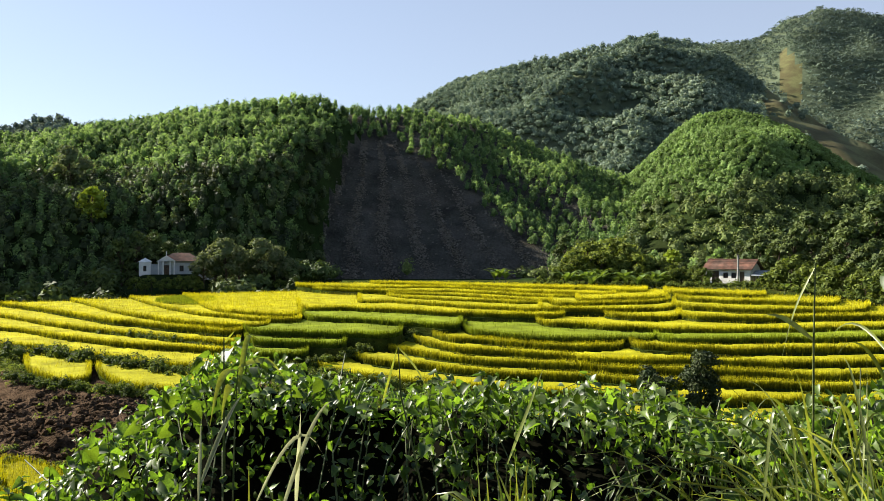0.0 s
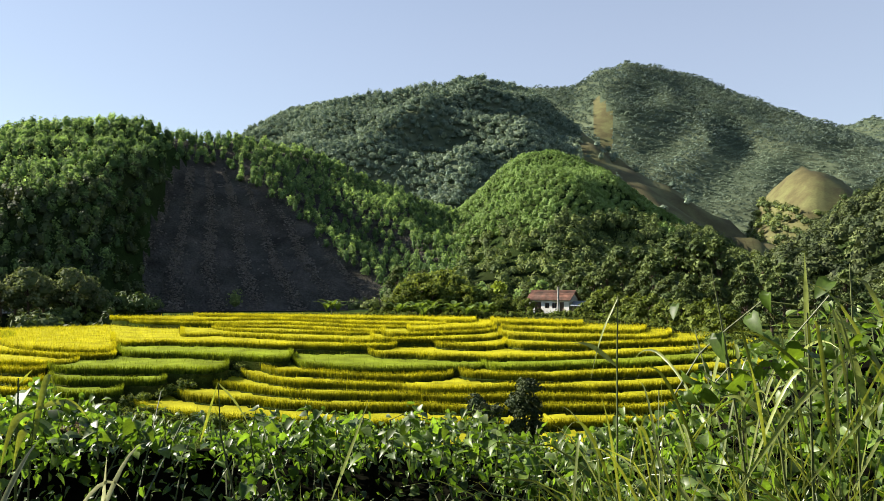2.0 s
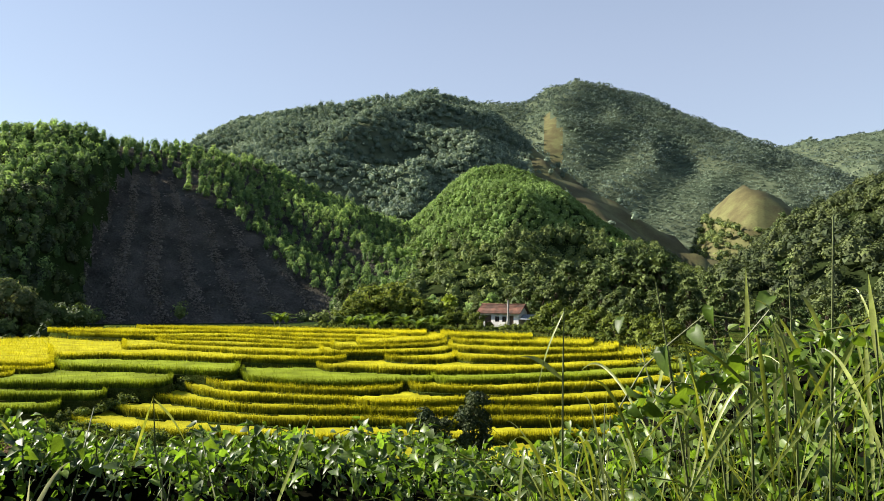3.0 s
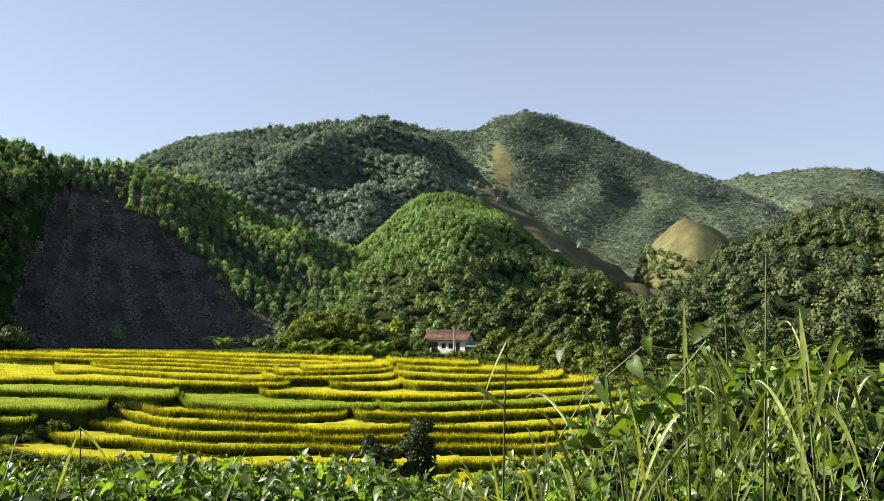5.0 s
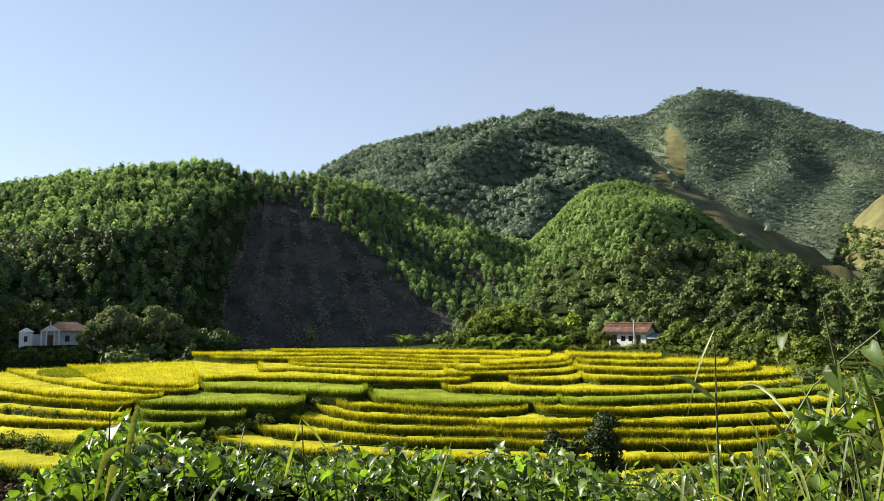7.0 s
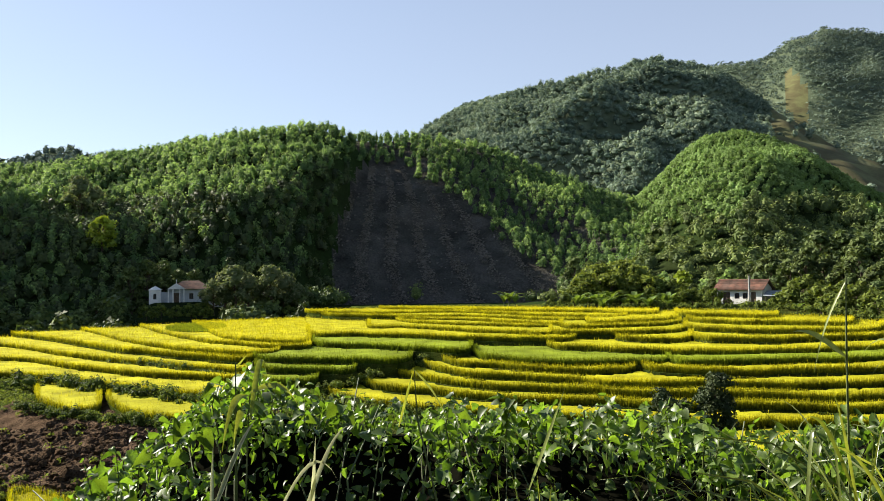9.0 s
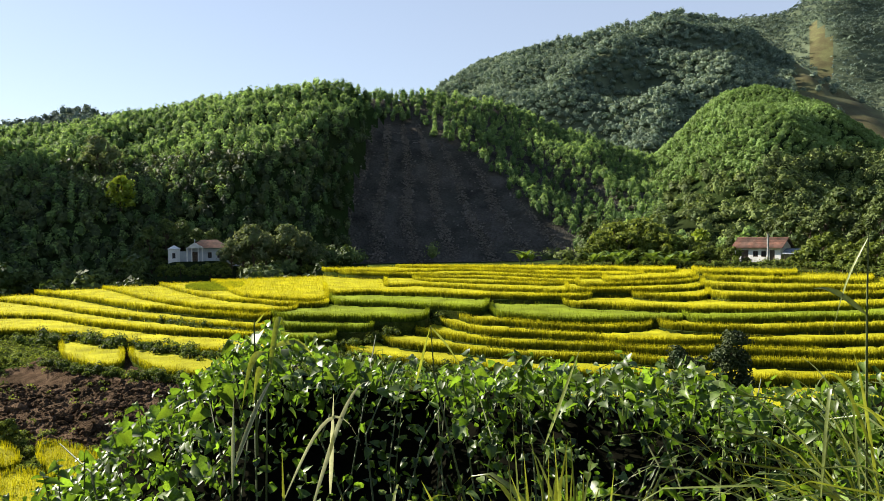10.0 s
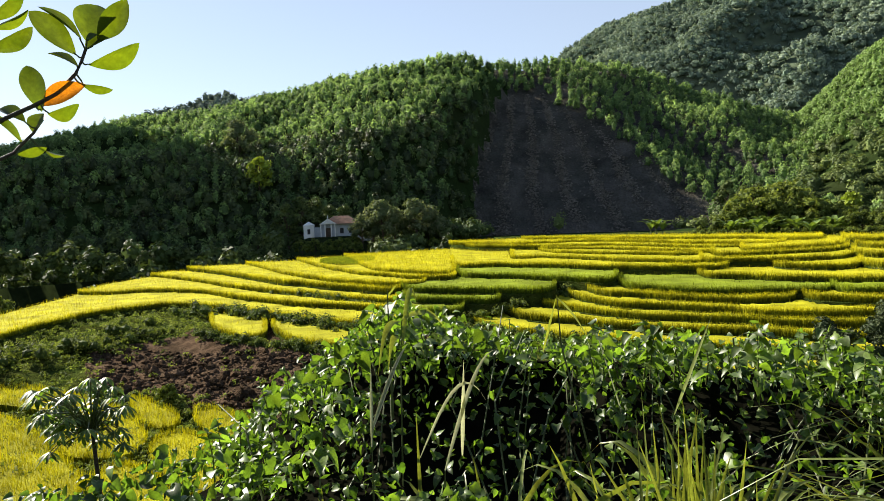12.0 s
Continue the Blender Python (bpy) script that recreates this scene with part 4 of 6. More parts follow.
for az, r, s in ((-22.4, 150, 0.9), (-21.4, 151, 0.9), (-20.4, 151.5, 0.8), (-19.4, 151, 0.9), (-18.6, 151.5, 1.0), (-18.3, 146, 0.7), (-19.3, 148, 0.6), (-20.6, 149, 0.5), (-21.8, 150, 0.5), (-14.4, 147, 0.8), (-10.6, 148, 0.6), (-16.6, 146, 0.7), (-12.4, 147, 0.7)):
    put(P_BUSH, az, r, s, rng.uniform(0, 360), z=2.4)
# tall trees added behind the grey house to shade it
for az, r, s in ((-24.5, 171, 0.9), (-23.4, 168, 1.0), (-22.4, 171, 1.1), (-21.2, 173, 1.1), (-20.2, 174, 1.0), (-19.0, 174, 1.0), (-25.6, 170, 0.9), (-23.0, 176, 1.2)):
    put(P_TALL, az, r, s, rng.uniform(0, 360))
put(P_BRIGHT, -25.3, 203, 1.7, 0)
put(P_PALE, -26.6, 226, 1.4, 20)
put(P_PALE, -31.2, 205, 0.75, 20)
put(P_PALE, -33.5, 203, 0.75, 70)
put(P_BRIGHT, -45.0, 150, 0.9, 30, z=1.5)
put(P_PALE, -44.0, 140, 0.8, 90, z=-2)
put(P_BUSH, -43.0, 104, 1.0, 90, z=-1.5)
for az, r in ((-35.2, 113.5), (-36.2, 113), (-37.0, 112)):
    put(P_BAN[int(rng.integers(3))], az, r, 0.75, rng.uniform(0, 360), z=-0.2)
# the dense shrub with a climber, on the lowest terrace, and its neighbour


def column_shrub(height, width, bare, label, seed):
    """A stem hidden in a blunt column of small leaves."""
    rng = np.random.default_rng(seed)
    root = empty("shrub", label=label, category="shrub")
    bm = bmesh.new()
    tube(bm, [(0, 0, -0.4), (0.05, 0.03, height * 0.4), (0, 0, height * 0.85)], [0.09, 0.07, 0.03])
    part("trunk", bm, M_BARK, root)
    n = 34
    t = rng.uniform(bare, 0.86, n)
    a = rng.uniform(0, 6.283, n)
    rad = width * 0.30 * np.sqrt(np.clip(1.15 - t ** 4, 0.2, 1)) * rng.uniform(0.5, 1.0, n)
    c = np.stack([np.cos(a) * rad, np.sin(a) * rad, t * height], -1)
    w = width * rng.uniform(0.36, 0.5, n)
    c[:, 2] -= w * 0.55
    v, f, tn = crowns(c, w, w, 170, np.full(n, 0.075), rng, np.clip(rng.normal(0.2, 0.2, n), 0, 1), jitter=0.8)
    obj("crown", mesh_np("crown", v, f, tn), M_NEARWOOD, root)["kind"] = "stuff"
    root.matrix_basis = pose(0, 0, 0)
    return root


column_shrub(5.75, 2.15, 0.25, "tall dark shrub smothered in a climber, at the field edge", 21).matrix_basis = pose(*polar(19.2, 36.0, 0.1))
column_shrub(4.9, 2.4, 0.2, "low dark shrub beside a taller one", 22).matrix_basis = pose(*polar(16.2, 36.0, 0.1))
pot = tree("shrub", 1.6, 1.6, M_BUSH, "small green shrub at a paddy corner", 23, 90, 9, 0.12, 0.02, 0.5, category="shrub")
pot.matrix_basis = pose(*polar(-32.7, 47.5, -1.5), 0, 0, 0)
for p in PROTO:
    for o in (*p.children_recursive, p):
        bpy.data.objects.remove(o)

# ---- houses ----


def box(bm, x0, x1, y0, y1, z0, z1):
    v = [bm.verts.new((x, y, z)) for z in (z0, z1) for x, y in ((x0, y0), (x1, y0), (x1, y1), (x0, y1))]
    for f in ((0, 3, 2, 1), (4, 5, 6, 7), (0, 1, 5, 4), (1, 2, 6, 5), (2, 3, 7, 6), (3, 0, 4, 7)):
        bm.faces.new([v[i] for i in f])
    return bm


def prism(bm, outline, y0, y1):
    """Extrude an x-z outline from y0 to y1."""
    a = [bm.verts.new((x, y0, z)) for x, z in outline]
    b = [bm.verts.new((x, y1, z)) for x, z in outline]
    n = len(outline)
    bm.faces.new(a)
    bm.faces.new(b[::-1])
    for i in range(n):
        bm.faces.new((a[i], b[i], b[(i + 1) % n], a[(i + 1) % n]))
    return bm


def wall_with_openings(x0, x1, y0, y1, z0, z1, openings):
    """A wall along x, with holes (xa, xb, za, zb)."""
    bm = bmesh.new()
    cur = x0
    for xa, xb, za, zb in sorted(openings):
        if xa > cur:
            box(bm, cur, xa, y0, y1, z0, z1)
        if za > z0:
            box(bm, xa, xb, y0, y1, z0, za)
        box(bm, xa, xb, y0, y1, zb, z1)
        cur = xb
    box(bm, cur, x1, y0, y1, z0, z1)
    return bm


def window(parent, xa, xb, y, za, zb, material=None):
    """A window in a wall that faces -y: frame with a mullion and two panes."""
    w = part("window", wall_with_openings(xa, xb, y - 0.03, y + 0.05, za, zb, [(xa + 0.06, (xa + xb) / 2 - 0.03, za + 0.06, zb - 0.06), ((xa + xb) / 2 + 0.03, xb - 0.06, za + 0.06, zb - 0.06)]), M_WOODP, parent, "dark wooden window frame")
    for a, b in ((xa + 0.06, (xa + xb) / 2 - 0.03), ((xa + xb) / 2 + 0.03, xb - 0.06)):
        part("pane", box(bmesh.new(), a, b, y + 0.0, y + 0.02, za + 0.06, zb - 0.06), M_DARK, w)
    return w


def tiled_slope(parent, L, run, rise, over, y_eave, z_eave, sign):
    """One roof slope: a board with rows of tiles lapped on it. It climbs towards y_eave + sign * run."""
    def sheet(t0, t1, lift0, lift1, thick):
        bm = bmesh.new()
        ya, yb = y_eave + sign * run * t0, y_eave + sign * run * t1
        za, zb = z_eave + rise * t0, z_eave + rise * t1
        p = [(-L / 2 - over, ya, za + lift0), (L / 2 + over, ya, za + lift0), (L / 2 + over, yb, zb + lift1), (-L / 2 - over, yb, zb + lift1)]
        v = [bm.verts.new(k) for k in p + [(x, y, z - thick) for x, y, z in p]]
        for f in ((0, 1, 2, 3), (7, 6, 5, 4), (0, 4, 5, 1), (1, 5, 6, 2), (2, 6, 7, 3), (3, 7, 4, 0)):
            bm.faces.new([v[i] for i in f])
        bmesh.ops.recalc_face_normals(bm, faces=bm.faces)
        return bm
    roof = part("roof", sheet(0.01, 0.99, -0.03, -0.03, 0.08), M_WOODP, parent, "weathered red-brown tiled roof slope")
    for c in range(12):
        part("tile_course", sheet(c / 12, (c + 1) / 12, 0.07, 0.03, 0.05), M_ROOF, roof)
    return roof


def house(m, L, D, H, rise, openings, label, doors=(), wall=None, over=0.45):
    wall = wall or M_WHITE
    root = empty("house", m, label=label, category="house")
    t = 0.2
    part("wall", wall_with_openings(-L / 2, L / 2, -D / 2, -D / 2 + t, -0.4, H, [*openings, *doors]), wall, root)
    part("wall", wall_with_openings(-L / 2, L / 2, D / 2 - t, D / 2, -0.4, H, []), wall, root)
    for x in (-L / 2, L / 2 - t):
        bm = bmesh.new()
        # gable wall: outline in y-z
        a = [(x, -D / 2 + t, -0.4), (x, D / 2 - t, -0.4), (x, D / 2 - t, H), (x, 0, H + rise - 0.12), (x, -D / 2 + t, H)]
        v0 = [bm.verts.new(p) for p in a]
        v1 = [bm.verts.new((p[0] + t, p[1], p[2])) for p in a]
        bm.faces.new(v0[::-1])
        bm.faces.new(v1)
        for i in range(5):
            bm.faces.new((v0[i], v0[(i + 1) % 5], v1[(i + 1) % 5], v1[i]))
        bmesh.ops.recalc_face_normals(bm, faces=bm.faces)
        part("gable", bm, wall, root)
    for xa, xb, za, zb in openings:
        window(root, xa, xb, -D / 2 + 0.1, za, zb)
    for xa, xb, za, zb in doors:
        part("door", box(bmesh.new(), xa, xb, -D / 2 + 0.12, -D / 2 + 0.17, za, zb), M_WOODP, root, "dark wooden door")
    run = D / 2 + over
    drop = over * rise / (D / 2)
    tiled_slope(root, L, run, rise + drop, over, -D / 2 - over, H - drop, 1)
    tiled_slope(root, L, run, rise + drop, over, D / 2 + over, H - drop, -1)
    bm = bmesh.new()
    tube(bm, [(-L / 2 - over, 0, H + rise + 0.06), (L / 2 + over, 0, H + rise + 0.06)], [0.11, 0.11], 8)
    part("ridge", bm, M_ROOF, root)
    return root


white_house = house(pose(*polar(21.4, 129, 4.7), 0, 0, -44), 7.2, 4.0, 2.6, 1.2, [(-0.7, 0.1, 0.9, 1.8), (0.6, 1.4, 0.9, 1.8)],
                    "small whitewashed house with a weathered red-brown tile roof", doors=[(1.9, 2.7, 0.0, 2.0), (-2.6, -1.4, 0.0, 2.0)])
bm = bmesh.new()
tube(bm, [(0, 0, -0.3), (0.02, 0, 2.5), (0, 0.02, 5.0)], [0.16, 0.15, 0.13], 10)
pole = empty("post", pose(*polar(21.75, 121.5, 4.3)), label="pale concrete post in front of the white house", category="post")
part("shaft", bm, mat("concrete", (0.315, 0.3, 0.277), 0.9, 0.2, scale=2, fine=14, bump=0.3), pole)
part("cap", box(bmesh.new(), -0.22, 0.22, -0.12, 0.12, 5.0, 5.12), M_WOODP, pole)
shed = empty("shed", pose(*polar(23.6, 126, 4.6), 0, 0, -35), label="low lean-to shed with a grey sheet roof beside the house", category="shed")
for x in (-1.5, 1.5):
    for y, h in ((-1.1, 1.5), (1.1, 2.1)):
        bm = bmesh.new()
        tube(bm, [(x, y, -0.5), (x, y, h)], [0.06, 0.05], 6)
        part("post", bm, M_WOODP, shed)
bm = bmesh.new()
prism(bm, [(-1.9, 0), (-1.9, 0.05), (1.9, 0.05), (1.9, 0)], -1.5, 1.5)
bmesh.ops.rotate(bm, verts=bm.verts, matrix=Matrix.Rotation(radians(15), 3, "X"))
bmesh.ops.translate(bm, verts=bm.verts, vec=(0, 0, 1.85))
part("roof", bm, M_GREY, shed, "grey metal sheet")

# the pale house under the dark hill: pavilion, portico with a pediment, long body with a red roof
M_PALE = mat("pale_grey_wall", (0.465, 0.495, 0.525), 0.85, 0.2, (0.82, 1.08), 0.8, 8)
villa = empty("house", pose(*polar(-20.0, 163, 5.0), 0, 0, 18), label="pale grey villa with a white pediment and dull red roof", category="house")
part("wall", wall_with_openings(0.6, 5.4, -1.6, -1.4, -1, 2.9, [(1.5, 2.3, 0.8, 2.0), (3.4, 4.2, 0.8, 2.0)]), M_PALE, villa)
window(villa, 1.5, 2.3, -1.5, 0.8, 2.0)
window(villa, 3.4, 4.2, -1.5, 0.8, 2.0)
part("wall", box(bmesh.new(), 5.2, 5.4, -1.4, 4, -1, 2.9), M_PALE, villa)
part("wall", box(bmesh.new(), -2.4, 5.4, 4, 4.2, -1, 2.9), M_PALE, villa)
part("wall", wall_with_openings(-2.4, 0.6, -1.6, -1.4, -1, 2.9, [(-1.6, -0.2, 0, 2.1)]), M_PALE, villa)
part("door", box(bmesh.new(), -1.6, -0.2, -1.5, -1.45, 0, 2.1), M_WOODP, villa, "dark door")
bm = prism(bmesh.new(), [(-2.8, 2.9), (0.9, 2.9), (-0.95, 4.1)], -2.9, -2.5)
part("pediment", bm, M_WHITE, villa, "white triangular pediment")
for x in (-2.5, -1.6, -0.3, 0.5):
    bm = bmesh.new()
    tube(bm, [(x, -2.7, -1), (x, -2.7, 2.9)], [0.14, 0.12], 8)
    part("column", bm, M_WHITE, villa, "white column")
bm = bmesh.new()
tube(bm, [(-0.95, -2.7, 4.1), (-0.95, -2.7, 4.45), (-0.95, -2.7, 4.9)], [0.09, 0.12, 0.02], 6)
part("finial", bm, M_WHITE, villa)
bm = bmesh.new()
e = [(-2.7, -2.3, 2.9), (5.8, -2.3, 2.9), (5.8, 4.6, 2.9), (-2.7, 4.6, 2.9), (0.2, 1.1, 4.6), (3.4, 1.1, 4.6)]
v = [bm.verts.new(p) for p in e]
for f in ((0, 1, 5, 4), (1, 2, 5), (2, 3, 4, 5), (3, 0, 4), (3, 2, 1, 0)):
    bm.faces.new([v[i] for i in f])
part("roof", bm, M_ROOF, villa, "dull red hipped roof")
pav = part("pavilion", wall_with_openings(-6.2, -4.0, -2.0, -1.8, -1, 2.8, [(-5.4, -4.8, 0.9, 2.0)]), M_WHITE, villa, "white corner pavilion")
window(villa, -5.4, -4.8, -1.9, 0.9, 2.0)
part("wall", box(bmesh.new(), -6.2, -6.0, -1.8, 0.4, -1, 2.8), M_WHITE, villa)
part("wall", box(bmesh.new(), -4.2, -4.0, -1.8, 0.4, -1, 2.8), M_WHITE, villa)
bm = bmesh.new()
v = [bm.verts.new(p) for p in ((-6.4, -2.2, 2.8), (-3.8, -2.2, 2.8), (-3.8, 0.6, 2.8), (-6.4, 0.6, 2.8), (-5.1, -0.8, 3.6))]
for f in ((0, 1, 4), (1, 2, 4), (2, 3, 4), (3, 0, 4), (3, 2, 1, 0)):
    bm.faces.new([v[i] for i in f])
part("roof", bm, M_WHITE, villa, "pale pavilion roof")
part("wall", box(bmesh.new(), -4.0, -2.4, -1.2, -1.0, -1, 2.3), M_PALE, villa)
part("annex", box(bmesh.new(), 5.4, 9.0, -0.6, 3.0, -1, 2.4), M_PALE, villa, "low grey annex")
part("roof", box(bmesh.new(), 5.2, 9.4, -1.0, 3.3, 2.4, 2.55), M_GREY, villa, "pale sheet roof")

hill_house = house(pose(*polar(47.9, 192, 12.9), 0, 0, -100), 6.0, 5.0, 2.6, 1.5, [(-1.2, -0.3, 0.9, 1.9)], "white gabled house with a red roof among hillside trees", doors=[(0.6, 1.5, 0, 2.0)])

# ---- low paddies, hedges, dug earth ----


def chaikin(p, times=3):
    p = np.asarray(p, float)
    for _ in range(times):
        q = np.roll(p, -1, 0)
        p = np.stack([0.75 * p + 0.25 * q, 0.25 * p + 0.75 * q], 1).reshape(-1, 2)
    return p


def inside(P, poly):
    x, y = P[:, 0], P[:, 1]
    c = np.zeros(len(P), bool)
    a, b = poly, np.roll(poly, -1, 0)
    for (x0, y0), (x1, y1) in zip(a, b):
        hit = ((y0 > y) != (y1 > y)) & (x < (x1 - x0) * (y - y0) / (y1 - y0 + 1e-9) + x0)
        c ^= hit
    return c


def low_paddy(z, seed, *corners, crop=None, label="small level paddy of ripe yellow rice below an earth bank", group="low paddies"):
    """A small paddy on the valley floor from its corners (azimuth, distance)."""
    rng = np.random.default_rng(seed)
    poly = chaikin([polar(a, r)[:2] for a, r in corners])
    poly = poly.mean(0) + (poly - poly.mean(0)) * 1.12 + rng.normal(0, 0.05, poly.shape)
    crop = crop or M_RICE
    root = empty("rice_paddy", label=label, category="rice paddy", group=group)
    n = len(poly)
    mid = poly.mean(0)

    def slab(shrink, top, bot):
        p = mid + (poly - mid) * shrink
        v = np.concatenate([np.c_[p, np.full(n, top)], np.c_[p, np.full(n, bot)], [[*mid, top]], np.c_[p, np.full(n, top)]])
        i = np.arange(n)
        j = (i + 1) % n
        f = np.concatenate([np.stack([i + 2 * n + 1, j + 2 * n + 1, np.full(n, 2 * n)], -1), np.stack([i, i + n, j + n], -1), np.stack([i, j + n, j], -1)])
        return v, f
    v, f = slab(1.03, z - 0.70, z - 1.3)
    obj("bank", mesh_np("bank", v, f), M_BANK, root, "grassy earth bund")
    v, f = slab(0.97, z - 0.34, z - 0.75)
    # sides toned low: green stems, with the side shade put in
    obj("stand", mesh_np("stand", v, f, np.r_[np.full(n, 0.1), np.zeros(n), 0.45, np.full(n, 0.45)]), crop, root)
    lo, hi = poly.min(0), poly.max(0)
    P = rng.uniform(lo, hi, (int(np.prod(hi - lo) * 60), 2))
    P = P[inside(P, poly)]
    k = rng.integers(0, n, n * 14)
    u = rng.uniform(0, 1, (n * 14, 1))
    E = poly[k] * u + poly[(k + 1) % n] * (1 - u)
    E = mid + (E - mid) * rng.uniform(0.94, 1.0, (n * 14, 1))
    P = np.concatenate([P, E])
    bl, tone = rice_blades(P, z - 0.7, z, rng, 0.06)
    obj("rice", mesh_np("rice", bl, np.arange(len(bl)).reshape(-1, 3), tone * 0.7 * np.repeat(np.clip(1 + 0.2 * smooth_noise(P[:, 0], P[:, 1], 31, 3.0), 0, 1.3), 3)), crop, root)["kind"] = "stuff"


low_paddy(-0.75, 1, (-49, 62), (-43.1, 60.5), (-40.1, 56), (-37.6, 50.5), (-39.2, 48), (-43.2, 55), (-49, 58))
low_paddy(-0.85, 2, (-49, 54), (-43.4, 51.5), (-41.3, 45.5), (-40.6, 41), (-38.4, 35.5), (-42, 31), (-50, 32))
low_paddy(-0.80, 3, (-38.0, 48.5), (-36.4, 49.6), (-34.3, 41.5), (-35.0, 39.0), (-36.9, 38.6), (-39.5, 40), (-40.2, 44.2))
low_paddy(-0.72, 4, (-35.2, 50.6), (-33.4, 48), (-31.7, 43.2), (-33.5, 42), (-34.7, 45.0))
low_paddy(-0.75, 5, (-30.9, 45.6), (-29.4, 45), (-26.6, 41), (-28.4, 37.4), (-30.5, 41))
low_paddy(-0.85, 6, (-33.5, 40.6), (-31.1, 40.8), (-29.3, 36.2), (-28.6, 33), (-31, 31), (-34.0, 37))
low_paddy(-0.95, 7, (-36.6, 37.2), (-34.5, 36.2), (-31.4, 30.4), (-32.6, 27), (-38, 28.5), (-39.2, 34.5))


low_paddy(float(top_terrace(np.array([-18.8]), np.array([105.0]))[1][0]) + 0.12, 8, (-20.4, 100), (-18.9, 97), (-17.4, 99), (-17.0, 105), (-17.6, 111), (-19.2, 113), (-20.6, 110), (-21.0, 104),
          crop=M_RICEG, label="oval plot of light green unripe rice among yellow terraces", group="rice terraces")


def hedge(name, label, line, width, size, step, material, tone, leaf, seed, leaves=46):
    """Shrubby growth along a line of (azimuth, distance, foot height)."""
    rng = np.random.default_rng(seed)
    pts = np.array([polar(*q) for q in line])
    seg = np.linalg.norm(np.diff(pts, axis=0), axis=1)
    cum = np.r_[0, np.cumsum(seg)]
    s = np.arange(0, cum[-1], step) + 0.0
    s = s + rng.uniform(-0.4, 0.4, len(s)) * step
    b = np.stack([np.interp(s, cum, pts[:, i]) for i in range(3)], -1)
    b[:, :2] += rng.normal(0, width / 2, (len(b), 2))
    w = rng.uniform(0.6, 1.3, len(b)) * size
    h = w * rng.uniform(0.7, 1.2, len(b))
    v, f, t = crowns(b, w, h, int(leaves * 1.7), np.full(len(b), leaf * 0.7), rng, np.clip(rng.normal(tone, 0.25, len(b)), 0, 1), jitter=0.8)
    tagged(obj(name, mesh_np(name, v, f, t), material), label=label, category="hedge", kind="stuff")


hedge("hedge", "low dark shrubs along a rice terrace bank", [(-25.5, 83.2, 1.2), (-24, 79.6, 1.3), (-20.2, 71.2, 1.3), (-15.6, 64.8, 1.3)], 0.7, 1.0, 0.35, M_BUSH, 0.35, 0.11, 41)
hedge("hedge", "dark weeds and shrubs on the bank under the terraces", [(-31.5, 76, 0.5), (-27.5, 70.5, 0.7), (-24, 63.6, 0.7), (-20.2, 57.2, 0.7), (-15, 54.6, 0.7)], 1.2, 1.25, 0.22, M_BUSH, 0.3, 0.12, 42)
hedge("hedge", "weeds hanging over an earth bank", [(-30.3, 63, 0.5), (-27.6, 57.2, 0.4), (-25.2, 54.6, 0.4), (-22.6, 51.6, 0.4), (-19, 48.4, 0.4), (-15, 47.2, 0.4)], 0.6, 0.85, 0.2, M_BUSH, 0.35, 0.10, 43)
hedge("hedge", "weeds filling the gully between the terraces", [(-15.2, 58, 0.6), (-12, 56.8, 0.7), (-9.8, 54.6, 0.7), (-6, 51.3, 0.6), (-2, 48.2, 0.5), (3, 46, 0.4)], 1.2, 0.9, 0.25, M_BUSH, 0.6, 0.10, 44)
hedge("hedge", "grass and weeds under a rough bank", [(-46, 63, -1), (-42, 66, -0.6), (-39, 66, -0.5), (-36.5, 66, -0.3), (-33.5, 70, 0.2)], 2.6, 1.4, 0.12, M_BUSH, 0.75, 0.12, 45)
hedge("hedge", "green weeds between low paddies and dug soil", [(-40, 55.5, -1.6), (-36, 52.6, -1.6), (-33.4, 51, -1.5), (-31, 47, -1.5), (-28, 43.8, -1.6), (-26, 42, -1.6)], 0.9, 0.6, 0.25, M_BUSH, 0.8, 0.09, 46)
hedge("hedge", "weeds along the far edge of the rice field", [(7, 118, 4.0), (12, 117, 4.2), (17, 117, 4.3), (22, 116, 4.4), (26, 111, 4.2), (30, 103, 3.6), (34, 95, 2.8)], 1.0, 1.1, 0.35, M_BUSH, 0.7, 0.13, 47)
hedge("hedge", "scrub filling the slope below the road", [(-20, 30, -1), (-12, 33, -0.5), (-4, 34, 0), (4, 34, 0), (12, 34, 0), (20, 33, 0.2), (28, 34, 0.3), (36, 38, 0.4)], 3.5, 2.2, 0.18, M_BUSH, 0.6, 0.2, 48)
hedge("hedge", "weeds on a worn path between terraces", [(16.6, 100, 4.0), (17.2, 94, 3.7), (17.4, 88, 3.4), (17.6, 82, 3.1)], 0.8, 0.7, 0.3, M_BUSH, 0.7, 0.1, 49)
hedge("hedge", "dark scrub on the valley side beyond the terraces", [(33, 90, 1.5), (37, 84, 1), (41, 80, 1), (46, 84, 1), (52, 90, 1)], 7, 3.2, 0.25, M_BUSH, 0.4, 0.22, 50)


hedge("hedge", "weeds on the broken bank between green paddies", [(-9.9, 57.5, 1.0), (-7.2, 60.5, 1.2), (-5.2, 63.5, 1.4), (-3, 65.3, 1.6), (-1.8, 70, 2.0), (1.5, 67.5, 2.0)], 0.7, 0.8, 0.22, M_BUSH, 0.6, 0.09, 51)
hedge("hedge", "weeds between low paddies", [(-37.2, 50, -1.5), (-34.6, 44, -1.5), (-33.8, 41.3, -1.5), (-35.2, 38.2, -1.5), (-38.8, 36.5, -1.6)], 0.5, 0.45, 0.2, M_BUSH, 0.9, 0.07, 52)
